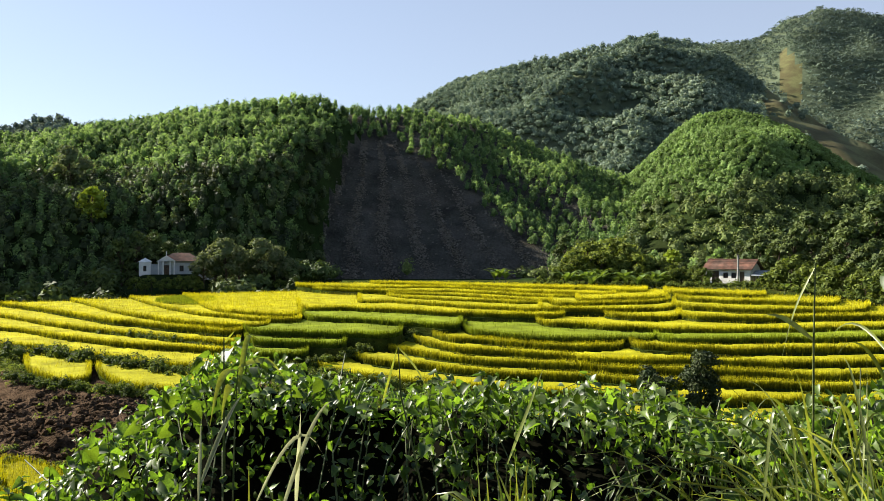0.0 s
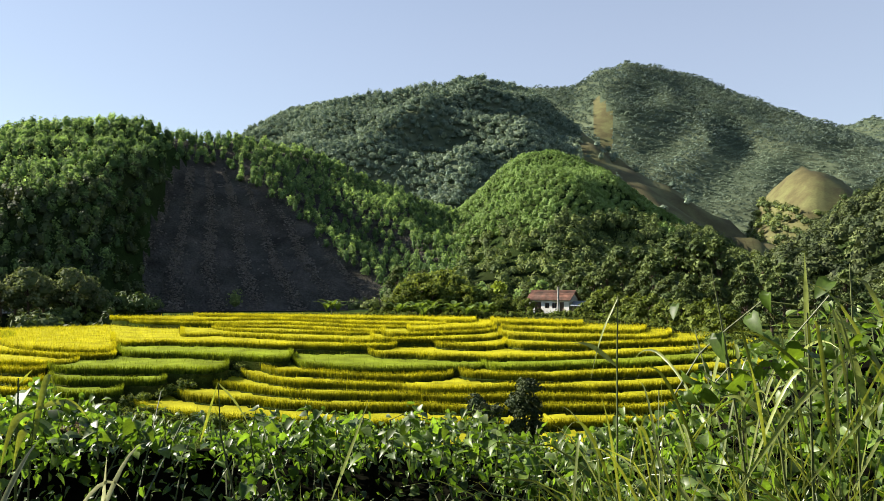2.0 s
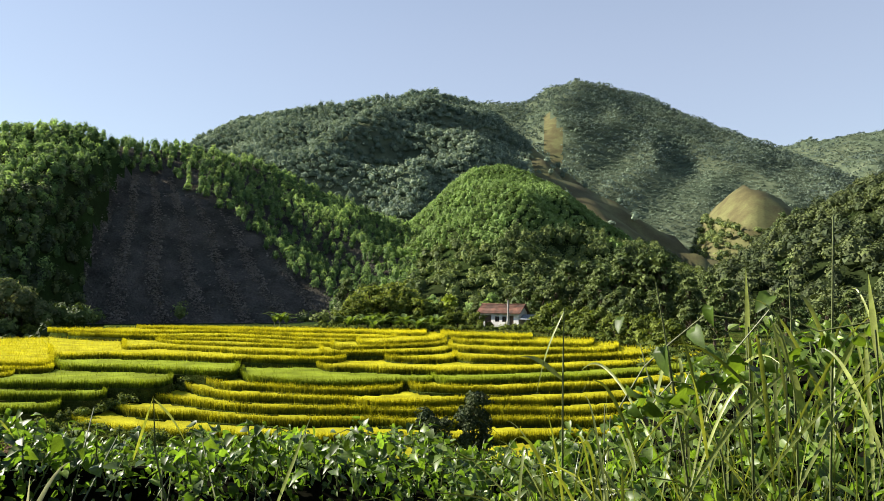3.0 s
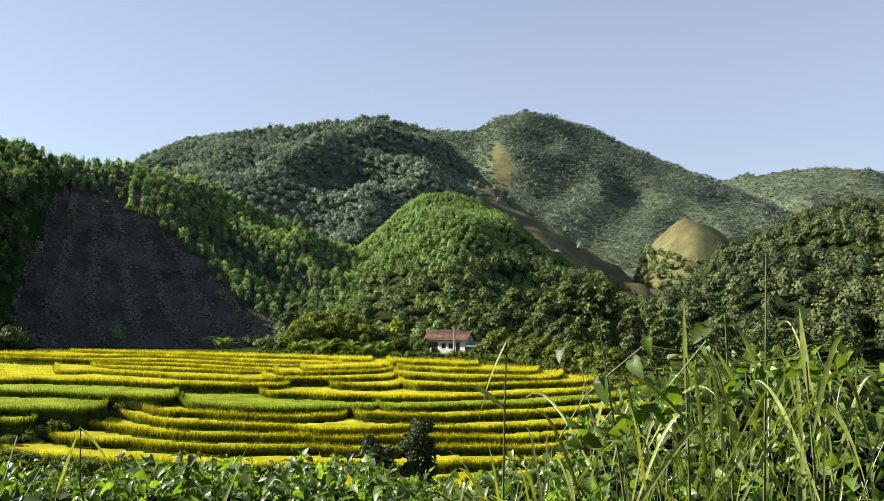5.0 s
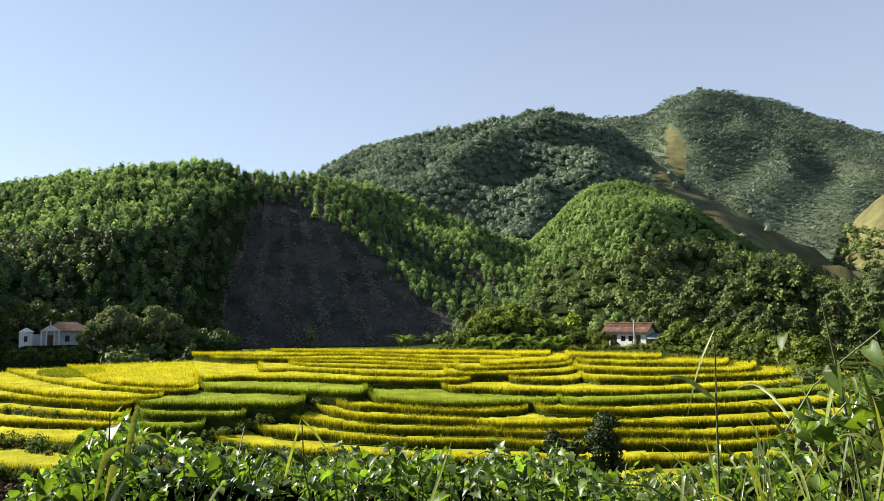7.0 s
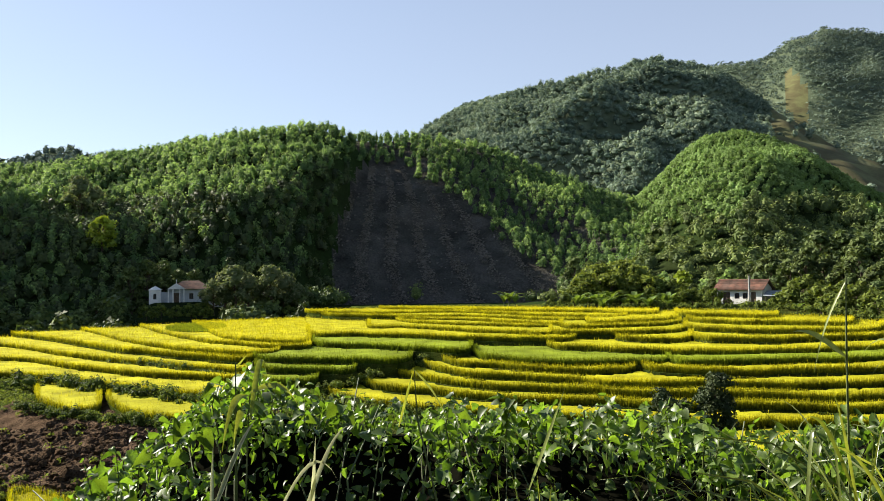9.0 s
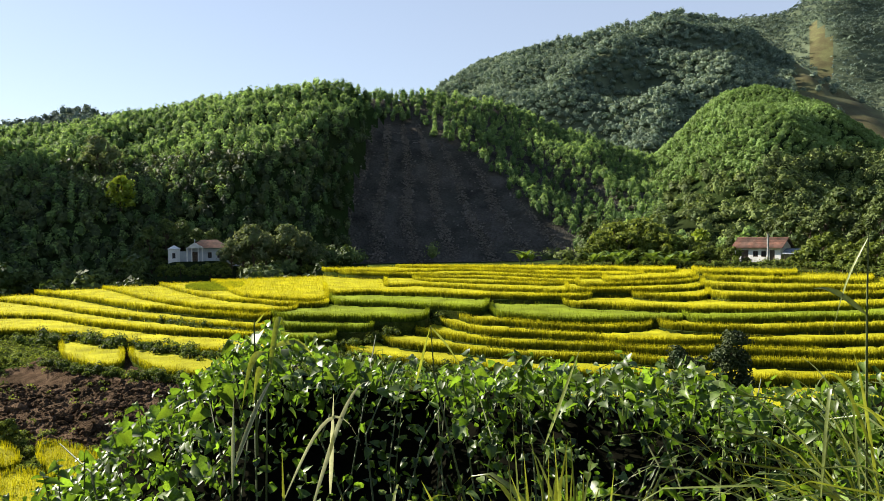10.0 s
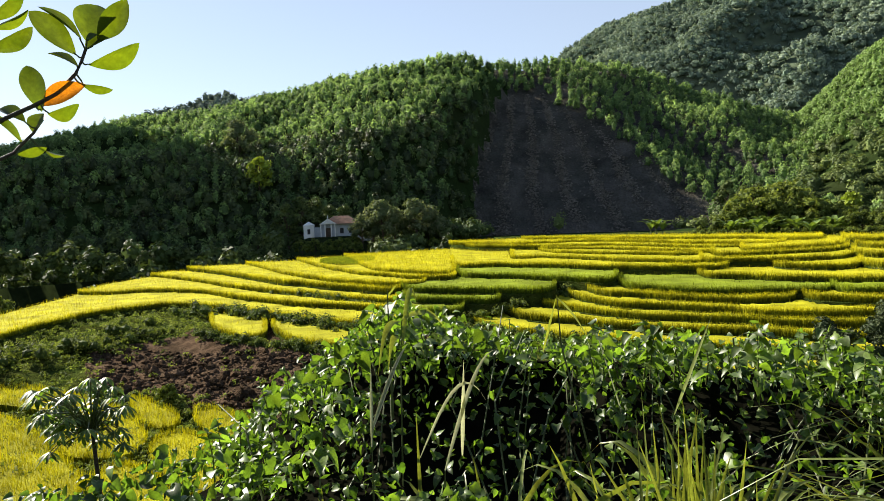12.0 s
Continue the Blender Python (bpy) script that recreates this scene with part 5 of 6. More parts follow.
hedge("hedge", "weeds along a low paddy bund", [(-33.6, 41.3, -1.5), (-31.2, 42, -1.5), (-30.6, 44, -1.5), (-31.5, 46, -1.5)], 0.4, 0.45, 0.2, M_BUSH, 0.9, 0.07, 53)
hedge("hedge", "leafy scrub on the slope under the road", [(-44, 22, -1), (-38, 22, -1), (-33, 22, -1.0), (-28, 24, -1), (-23, 27, -1)], 3.0, 1.6, 0.1, M_BUSH, 0.7, 0.13, 54)


def weeds():
    """Low weeds and grass tufts on every open bank."""
    rng = np.random.default_rng(62)
    n = 7000
    az = rng.uniform(-48, 38, n)
    r = rng.uniform(37, 122, n)
    az[:3600] = rng.uniform(-48, -14, 3600)
    r[:3600] = rng.uniform(36, 84, 3600)
    idx, _ = top_terrace(az, r)
    foot = np.interp(az, [-46, -43, -40, -34, -30.7, -27, -22, -16], [58, 57, 54.5, 50.5, 45.5, 42.5, 40, 38])
    soil = (az > -37) & (az < -14) & (r > foot + 1) & (r < foot + 1 + (az + 43) * 1.4)
    ok = (idx < 0) & (~soil | (rng.uniform(size=n) < 0.10)) & ((az > -46) | (r > 60))
    az, r = az[ok], r[ok]
    z, which = ground(az, r)
    X, Y = r * np.sin(np.radians(az)), r * np.cos(np.radians(az))
    w = rng.uniform(0.35, 1.0, len(az))
    v, f, t = crowns(np.stack([X, Y, z - 0.12], -1), w, w * rng.uniform(0.5, 0.9, len(az)), 22, np.full(len(az), 0.085), rng, np.clip(rng.normal(0.75, 0.3, len(az)), 0, 1), core=0, jitter=1.0)
    tagged(obj("weeds", mesh_np("weeds", v, f, t), M_BUSH), label="low green weeds and grass on the banks", category="weeds", kind="stuff")


weeds()


def valley_scrub():
    """Dark trees and scrub on the unseen valley floor beyond the brow."""
    rng = np.random.default_rng(61)
    n = 900
    az, r = rng.uniform(-54, -9, n), rng.uniform(128, 182, n)
    brow = np.interp(az, BROW_AZ, BROW_R)
    r = np.maximum(r, brow + 6 + rng.uniform(0, 30, n))
    ok = (np.abs(az + 20.2) > 3.2) | (r > 172)
    az, r = az[ok], r[ok]
    z, _ = ground(az, r)
    X, Y = r * np.sin(np.radians(az)), r * np.cos(np.radians(az))
    w = rng.uniform(2.5, 5.5, len(az))
    v, f, t = crowns(np.stack([X, Y, z - 0.5], -1), w, w * rng.uniform(0.8, 1.3, len(az)), 70, w * 0.12, rng, np.clip(rng.normal(0.25, 0.2, len(az)), 0, 1))
    tagged(obj("valley_scrub", mesh_np("valley_scrub", v, f, t), M_WOOD), label="dark scrub and trees on the shaded valley floor", category="scrub", kind="stuff")


valley_scrub()


def clods():
    """Broken lumps of earth on the dug bank."""
    rng = np.random.default_rng(5)
    n = 3000
    az = rng.uniform(-37.5, -15, n)
    foot = np.interp(az, [-40, -34, -30.7, -27, -22, -16], [54.5, 50.5, 45.5, 42.5, 40, 38])
    head = np.interp(az, [-37, -33, -30, -27.5, -25, -22, -19, -15], [76, 74, 64, 57, 54, 51.5, 48.6, 47])
    u = rng.uniform(0.02, 0.92, n)
    r = foot + np.clip(head - foot, 0, 14) * u
    z, _ = ground(az, r)
    size = rng.gamma(1.5, 0.075, n) + 0.04
    bm = bmesh.new()
    bmesh.ops.create_icosphere(bm, subdivisions=1, radius=1.0)
    o = np.array([tuple(q.co) for q in bm.verts])
    f = np.array([[q.index for q in g.verts] for g in bm.faces])
    bm.free()
    c = np.stack([r * np.sin(np.radians(az)), r * np.cos(np.radians(az)), z + size * 0.1], -1)
    v = c[:, None] + o[None] * size[:, None, None] * rng.uniform(0.7, 1.3, (n, len(o), 1)) * (rng.uniform(0.6, 1.3, (n, 1, 3)) * [1, 1, 0.75])
    fa = (f[None] + (np.arange(n) * len(o))[:, None, None]).reshape(-1, 3)
    tagged(obj("earth_clods", mesh_np("earth_clods", v.reshape(-1, 3), fa), M_SOIL), label="dark broken lumps of freshly dug earth", category="soil", kind="stuff")


clods()


def brush():
    """Dead brush and young shoots in rows on the cleared slope."""
    rng = np.random.default_rng(8)
    X, Y, z, az, r = scatter("hollow", 0.5, rng, -13, 12)
    el = elev(z, r)
    keep = ~outside_cut(az, r, el, X, Y, rng)
    fan = (az + 5.0) / np.clip(15.0 - el, 1.2, None)
    lanes = np.sin(fan * 36 + 0.5 * np.sin(el * 0.9)) + 0.35 * smooth_noise(X, Y, 4, 14.0)
    keep &= rng.uniform(size=len(az)) < np.clip(0.05 + 0.9 * lanes, 0.03, 1)
    X, Y, z = X[keep], Y[keep], z[keep]
    n = len(X)
    w = rng.uniform(0.35, 0.85, n)
    v, f, t = crowns(np.stack([X, Y, z - 0.1], -1), w, w * 0.5, 9, w * 0.45, rng, rng.uniform(0, 1, n), core=0, jitter=0.9)
    m = mat("dead_brush", (0.21, 0.185, 0.155), 0.95, 0.0, (0.8, 1.2), 0.4, 3, second=(0.17, 0.15, 0.125), island=True, tone=True)
    tagged(obj("brushwood", mesh_np("brushwood", v, f, t), m), label="grey dead brush in rows on a cleared slope", category="brushwood", kind="stuff")


brush()

# ---- plants beside the road ----


def leaf_template(kind):
    """Rows across a leaf of length 1 along y, in x-y-z, three points a row."""
    rows = []
    if kind == "heart":
        prof = [(0.0, 0.02, 0), (-0.05, 0.28, 0), (0.2, 0.42, 0), (0.58, 0.31, 0), (0.86, 0.12, 0), (1.0, 0.0, 0)]
    elif kind == "plain":
        prof = [(0.0, 0.05, 0), (0.2, 0.42, 0), (0.6, 0.33, 0), (1.0, 0.0, 0)]
    elif kind == "oval":
        prof = [(0.0, 0.02, 0), (0.12, 0.13, 0), (0.32, 0.235, 0), (0.55, 0.25, 0), (0.78, 0.18, 0), (0.93, 0.08, 0), (1.0, 0.0, 0)]
    else:
        prof = [(0.0, 0.01, 0), (0.2, 0.06, 0), (0.45, 0.12, 0), (0.65, 0.12, 0), (0.85, 0.06, 0), (1.0, 0.0, 0)]
    if kind == "oval":
        yy = np.linspace(0, 1, 17)
        prof = [(y, float(np.clip(0.265 * np.sin(math.pi * y ** 1.2) ** 0.72, 0, 1)), 0) for y in yy]
    for y, w, _ in prof:
        droop = -0.22 * max(0, y) ** 2
        fold = 0.5 if kind == "oval" else 0.16
        rows.append([(-w, y, droop + 0.35 * w * w + fold * w), (0, max(y, 0), droop), (w, y, droop + 0.35 * w * w + fold * w)])
    v = np.array(rows).reshape(-1, 3)
    f = []
    for i in range(len(rows) - 1):
        for k in range(2):
            f.append((i * 3 + k, i * 3 + k + 1, i * 3 + k + 4, i * 3 + k + 3))
    return v, np.array(f)


def leaf_batch(pos, tip, nrm, size, kind, rng, curl=0.25):
    """Many leaves: base places, tip directions, upper-side directions and lengths."""
    v0, f0 = leaf_template(kind)
    tip = tip / np.linalg.norm(tip, axis=1, keepdims=True)
    x = np.cross(tip, nrm)
    x /= np.linalg.norm(x, axis=1, keepdims=True) + 1e-9
    up = np.cross(x, tip)
    n = len(pos)
    w = rng.uniform(0.8, 1.15, n)
    c = rng.uniform(1 - curl, 1 + 3 * curl, n)
    v = (pos[:, None] + size[:, None, None] * (v0[None, :, 0:1] * w[:, None, None] * x[:, None] + v0[None, :, 1:2] * tip[:, None] + v0[None, :, 2:3] * c[:, None, None] * up[:, None]))
    f = (f0[None] + (np.arange(n) * len(v0))[:, None, None]).reshape(-1, 4)
    return v.reshape(-1, 3), f, len(v0)


def blades(base, tip, arch, width, rng, segs=9):
    """Grass blades from base to tip, bowed upward by arch metres, creased along the middle."""
    n = len(base)
    t = np.linspace(0, 1, segs)
    d = tip - base
    L = np.linalg.norm(d, axis=1)
    # blades mostly turn a flat side to the road
    side = np.cross(d, base - [0, 0, EYE])
    side /= np.linalg.norm(side, axis=1, keepdims=True) + 1e-6
    turn = rng.uniform(-0.8, 0.8, n)
    dn = d / (L[:, None] + 1e-9)
    other = np.cross(side, dn)
    side = side * np.cos(turn)[:, None] + other * np.sin(turn)[:, None]
    bow = 4 * t * (1 - t) * (0.45 + 0.55 * t) * 1.25
    line = base[:, None] + d[:, None] * t[None, :, None]
    line[:, :, 2] += arch[:, None] * bow[None]
    prof = np.clip(np.minimum(0.35 + t * 3.0, (1 - t) * 2.2 + 0.02), 0, 1)
    off = side[:, None] * (width[:, None] / 2 * prof[None])[:, :, None]
    mid = line + other[:, None] * (width[:, None] * 0.12 * prof[None])[:, :, None]
    v = np.stack([line - off, mid, line + off], 2).reshape(n, -1, 3)
    f = []
    for i in range(segs - 1):
        for k in range(2):
            f.append((i * 3 + k, i * 3 + k + 1, i * 3 + k + 4, i * 3 + k + 3))
    f = np.array(f)
    fa = (f[None] + (np.arange(n) * segs * 3)[:, None, None]).reshape(-1, 4)
    return v.reshape(-1, 3), fa, segs * 3


def place(az, r, el):
    """Place seen from the road at azimuth, distance and elevation (arrays)."""
    a = np.radians(az)
    return np.stack([r * np.sin(a), r * np.cos(a), EYE + r * np.tan(np.radians(el))], -1)


VINE_AZ = [-40, -32, -28.2, -25.7, -22.1, -20.2, -17.9, -15.5, -13.4, -9.7, -3.7, 2.9, 9.3, 15.6, 19.5, 24, 30, 34, 38, 44, 55]
VINE_EL = [-18.5, -17.5, -15.9, -13.9, -12.0, -10.6, -9.0, -8.0, -8.9, -10.3, -10.9, -10.9, -11.4, -10.9, -12.2, -12, -9.0, -6.0, -3.2, -1.8, -1.5]


def mound_r(el, top):
    """Distance of the thicket's face: leaning back towards its top."""
    return 2.6 + 1.9 * np.clip((el + 30) / (top + 30), 0, 1) ** 1.5


def thicket():
    rng = np.random.default_rng(12)
    root = empty("vine_thicket", label="dense tangle of broad-leaved vine and weeds on the road edge", category="vine thicket")
    # hull of dead stems and leaves, its deep shade put into a near-black colour
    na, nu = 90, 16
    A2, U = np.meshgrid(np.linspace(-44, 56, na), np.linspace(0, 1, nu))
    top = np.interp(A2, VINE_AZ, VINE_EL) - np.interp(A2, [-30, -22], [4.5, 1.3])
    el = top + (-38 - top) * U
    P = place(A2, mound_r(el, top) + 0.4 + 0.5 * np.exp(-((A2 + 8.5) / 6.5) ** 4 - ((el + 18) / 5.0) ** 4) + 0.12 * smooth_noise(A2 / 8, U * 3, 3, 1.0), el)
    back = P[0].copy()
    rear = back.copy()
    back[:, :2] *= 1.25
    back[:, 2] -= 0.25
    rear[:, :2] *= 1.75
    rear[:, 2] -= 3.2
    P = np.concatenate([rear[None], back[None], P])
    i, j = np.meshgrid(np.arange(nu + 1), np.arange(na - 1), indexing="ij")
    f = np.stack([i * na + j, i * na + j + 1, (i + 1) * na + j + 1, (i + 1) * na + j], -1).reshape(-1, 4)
    obj("litter", mesh_np("litter", P.reshape(-1, 3), f), M_INNER_SHADE, root, "hull of dead leaves and stems, near black for inner shade")

    def layer(n, lo, hi, size, depth, thin, name, kind="heart", tone=(0.1, 0.8), u_pow=1.4, inset=0.0):
        az = rng.uniform(lo, hi, n)
        top = np.interp(az, VINE_AZ, VINE_EL)
        u = rng.uniform(0, 1, n) ** u_pow
        el = top + rng.normal(0.1, 0.5, n) + 0.8 * smooth_noise(az, az * 0, 5, 5.0) + (-31 - top) * u
        cover = smooth_noise(az / 6, el / 6, 17, 1.0) + 0.8 * np.exp(-u * 7) + 0.5 * np.clip((u - 0.5) * 2, 0, 1)
        hollow = 1.5 * np.exp(-((az + 8.8) / 7.0) ** 4 - ((el + 16.5) / 4.2) ** 4) + 0.8 * np.exp(-((az - 12) / 4.0) ** 2 - ((el + 17) / 2.5) ** 2)
        ok = cover - 1.6 * hollow > thin
        az, el, top = az[ok], el[ok], top[ok]
        r = mound_r(el, top) + inset + rng.normal(0, depth, len(az))
        pos = place(az, r, el)
        n = len(az)
        nrm = rng.normal(0, 0.65, (n, 3)) + [-0.2, -0.1, 0.85]
        tip = rng.normal(0, 0.6, (n, 3)) + [0, -0.35, -0.35]
        s = rng.uniform(*size, n)
        v, f, k = leaf_batch(pos, tip, nrm, s, kind, rng)
        t = np.repeat(np.clip(rng.uniform(*tone, n), 0, 1), k)
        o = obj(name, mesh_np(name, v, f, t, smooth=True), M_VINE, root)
        o["kind"] = "stuff"
        return n
    layer(9000, -44, 27, (0.022, 0.075), 0.18, 0.32, "foliage", "heart", (0.0, 0.8))
    layer(3200, -30, 27, (0.035, 0.065), 0.2, -3.0, "back_foliage", "heart", (0.2, 0.9), 5.0, 0.4)
    layer(1700, -44, 27, (0.025, 0.05), 0.2, -0.3, "foliage", "heart", (0.4, 1.0), 0.6, -0.15)
    # inner leaves in the darkest tones, painting the shade behind the outer ones
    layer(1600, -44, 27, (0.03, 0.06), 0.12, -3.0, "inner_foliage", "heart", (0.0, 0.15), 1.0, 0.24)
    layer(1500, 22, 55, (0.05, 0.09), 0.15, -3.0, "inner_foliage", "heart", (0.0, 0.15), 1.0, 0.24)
    layer(2300, -30, 27, (0.03, 0.06), 0.20, -0.2, "small_leaves", "lance", (0.3, 1.0))
    layer(3400, 22, 55, (0.035, 0.075), 0.30, -0.4, "foliage", "heart", (0.5, 1.0), 1.0)
    layer(2600, 22, 55, (0.05, 0.11), 0.30, -0.4, "small_leaves", "lance", (0.5, 1.0), 1.0)
    layer(700, -44, -27, (0.05, 0.10), 0.2, -0.6, "foliage", "heart", (0.3, 0.9), 1.0)
    # single broad leaves, each its own piece
    protos = []
    for k in range(4):
        v, f, c = leaf_batch(np.zeros((1, 3)), np.array([[0, 1.0, -0.1]]), np.array([[0, 0, 1.0]]), np.ones(1), "heart", rng)
        me = mesh_np("leaf", v, f, np.full(len(v), 0.2 + 0.25 * k), smooth=True)
        me.materials.append(M_VINE)
        protos.append(me)
    for i in range(150):
        az = rng.uniform(-27, 24) if i < 90 else rng.uniform(24, 50)
        top = np.interp(az, VINE_AZ, VINE_EL)
        el = top + (rng.normal(0.2, 0.6) if rng.uniform() < 0.45 else -rng.uniform(0, 9))
        if -16 < az < -2 and el < -12.5:
            el = top - rng.uniform(0, 1.5)
        p = place(np.array([az]), np.array([mound_r(el, top) - 0.12]), np.array([el]))[0]
        ob = new("leaf", protos[i % 4])
        ob.parent = root
        ob.matrix_basis = pose(*p, rng.uniform(-70, 25), rng.uniform(-40, 40), rng.uniform(90, 270)) @ Matrix.Scale(rng.uniform(0.05, 0.10) * (1.3 if -24 < az < -12 else 1), 4)
    # the largest leaves, some hanging with the light behind them
    for a, e, s, rx, rz in ((-18.1, -8.0, 0.105, -55, 20), (-17.1, -7.7, 0.095, -35, 330), (-13.7, -8.4, 0.09, -65, 15), (-12.7, -7.9, 0.085, -70, 340), (-20.2, -10.4, 0.15, -50, 10), (-18.8, -11.2, 0.15, -65, 25), (-20.0, -12.4, 0.13, -60, 200),
                            (-22.4, -12.2, 0.11, -50, 180), (-9.2, -9.8, 0.12, -75, 20), (-8.4, -10.5, 0.09, -20, 190), (0.4, -10.4, 0.11, -60, 30), (2.0, -10.2, 0.11, -25, 170), (3.2, -10.5, 0.12, -70, 320), (4.6, -11.2, 0.09, -60, 10),
                            (10.6, -10.9, 0.10, -75, 350), (12.0, -11.4, 0.10, -30, 180), (13.6, -11.0, 0.09, -60, 200), (-25.4, -13.6, 0.10, -50, 20), (-23.6, -14.8, 0.12, -40, 190), (-5.0, -10.8, 0.08, -30, 30), (7.6, -10.9, 0.08, -70, 30),
                            (-16.2, -10.6, 0.12, -80, 10), (-14.2, -11.6, 0.11, -75, 340), (-11.4, -10.4, 0.10, -65, 30)):
        p = place(np.array([a]), np.array([3.75 if a > -22 else 3.5]), np.array([e]))[0]
        v, f, c = leaf_batch(np.zeros((1, 3)), np.array([[0, 1.0, -0.15]]), np.array([[0, 0, 1.0]]), np.array([s]), "heart", rng, 0.7)
        ob = obj("leaf", mesh_np("leaf", v, f, smooth=True), M_HEART, root, "large bright green heart-shaped leaf")
        ob.matrix_basis = pose(*p, rx, rng.uniform(-60, 60), rz + rng.uniform(-40, 40)) @ Matrix.Scale(0.66, 4)
    # leafy shoots that rise out of the tangle
    for i in range(44):
        az = -30 + 57 * ((i * 0.618) % 1) + rng.normal(0, 0.5)
        top = np.interp(az, VINE_AZ, VINE_EL)
        rr = rng.uniform(3.3, 4.3)
        rise = rng.uniform(0.3, 1.7)
        foot = place(np.array([az]), np.array([rr]), np.array([top - 2.5]))[0]
        tipp = place(np.array([az + rng.normal(0, 0.7)]), np.array([rr - 0.1]), np.array([top + rise]))[0]
        bm = bmesh.new()
        bow = rng.normal(0, 0.02, 3)
        tube(bm, [foot, (foot + tipp) / 2 + bow, tipp], [0.004, 0.003, 0.0015], 5)
        part("shoot", bm, M_STALK, root)
        n = 9
        u = np.linspace(0.25, 1.0, n)[:, None]
        pos = foot + (tipp - foot) * u + bow * 4 * u * (1 - u)
        a = np.arange(n) * 2.4 + rng.uniform(0, 6.28)
        tip = np.stack([np.cos(a), np.sin(a), rng.normal(-0.1, 0.3, n)], -1)
        v, f, k = leaf_batch(pos, tip, rng.normal(0, 0.35, (n, 3)) + [-0.3, 0.0, 0.8], rng.uniform(0.045, 0.09, n) * (1.15 - 0.5 * u[:, 0]), "heart", rng, 0.5)
        obj("shoot_leaves", mesh_np("shoot_leaves", v, f, np.repeat(rng.uniform(0.2, 1.0, n), k), smooth=True), M_VINE, root)["kind"] = "stuff"
    # stems
    for i in range(46):
        az = rng.uniform(-27, 48)
        top = np.interp(az, VINE_AZ, VINE_EL)
        p0 = place(np.array([az]), np.array([3.5]), np.array([-24.0]))[0]
        p1 = place(np.array([az + rng.normal(0, 2.5)]), np.array([mound_r(top, top) - 0.1]), np.array([top + rng.uniform(-1.5, 1.3)]))[0]
        m1 = (p0 + p1) / 2 + rng.normal(0, 0.12, 3)
        bm = bmesh.new()
        tube(bm, [p0, m1, p1], [0.006, 0.005, 0.003], 5)
        part("stem", bm, M_STALK, root)
    return root


thicket()


def grass_clump(label, az, r, spread, n, length, width, lean=(0, 0), tone=(0.1, 0.8), seed=1, foot=None, sway=0.25):
    """A tuft of blades growing from one spot."""
    rng = np.random.default_rng(seed)
    root = empty("grass_clump", label=label, category="grass clump", group="roadside grass")
    a = az + rng.normal(0, spread, n)
    rr = r + rng.normal(0, 0.08, n)
    g, _ = ground(a, rr)
    z = g if foot is None else np.full(n, foot)
    base = np.stack([rr * np.sin(np.radians(a)), rr * np.cos(np.radians(a)), z], -1)
    L = rng.uniform(*length, n)
    h = rng.uniform(0, 6.283, n)
    out = np.abs(rng.normal(sway, 0.32, n))
    tip = base + np.stack([np.cos(h) * out * L + lean[0] * L, np.sin(h) * out * L * 0.6 + lean[1] * L, L * (1 - 0.55 * out ** 1.3)], -1)
    arch = L * np.clip(out - 0.15, 0, 1) * rng.uniform(0.25, 0.6, n)
    v, f, k = blades(base, tip, arch, width * rng.uniform(0.6, 1.25, n), rng)
    o = obj("blade_tuft", mesh_np("blade_tuft", v, f, np.repeat(rng.uniform(*tone, n), k), smooth=True), M_GRASS, root)
    o["kind"] = "stuff"
    return root


# clumps along the thicket, then the tall stand of grass
for k, (az, r, n, lo, hi) in enumerate(((5.2, 2.8, 46, 0.7, 1.2), (7.6, 2.9, 36, 0.65, 1.15), (3.4, 3.0, 16, 0.6, 1.05), (-9.6, 3.0, 14, 0.7, 1.2), (-13.0, 3.2, 12, 0.7, 1.2), (-1.5, 2.9, 16, 0.35, 0.7), (-18.5, 3.1, 14, 0.5, 0.85),
                                        (-23.0, 3.0, 16, 0.35, 0.7), (11.5, 2.9, 16, 0.4, 0.75), (15.0, 3.0, 18, 0.5, 0.85), (-33, 3.2, 16, 0.35, 0.7), (-39, 3.2, 16, 0.4, 0.75), (-6.0, 2.8, 10, 0.35, 0.6), (9.3, 2.9, 26, 0.45, 0.9), (13.2, 2.8, 26, 0.4, 0.8), (17.2, 2.8, 30, 0.45, 0.85), (20.5, 2.9, 30, 0.5, 0.9))):
    grass_clump("tuft of long narrow grass blades among the vines", az, r, 1.8, int(n * (1.25 if n > 30 else 0.62)), (lo, hi), 0.026, tone=(0.35, 1.0), seed=200 + k, foot=8.15, sway=0.35 if n > 30 else 0.65)
GT_AZ, GT_EL = [18, 22.4, 26.6, 30.8, 32.8, 36.8, 42, 50, 56], [-13, -11.5, -9, -7.0, -4.5, -2, -1, 0, 0]
_g = np.random.default_rng(60)
for k in range(54):
    az = 19.5 + 34 * ((k * 0.618) % 1)
    r = 2.5 + 2.1 * ((k * 0.377) % 1)
    g = 8.1 if r < 3 else 7.9
    top = EYE + r * math.tan(radians(np.interp(az, GT_AZ, GT_EL))) - g
    grass_clump("tall arching roadside grass catching the light", az, r, 2.0, 30, (0.4 * top, 1.05 * top), 0.009, tone=(0.1, 1.0), seed=300 + k, foot=g, lean=(_g.normal(0.05, 0.18) if az > 28 else abs(_g.normal(0, 0.12)), -0.08), sway=0.7 if az > 28 else 0.45)


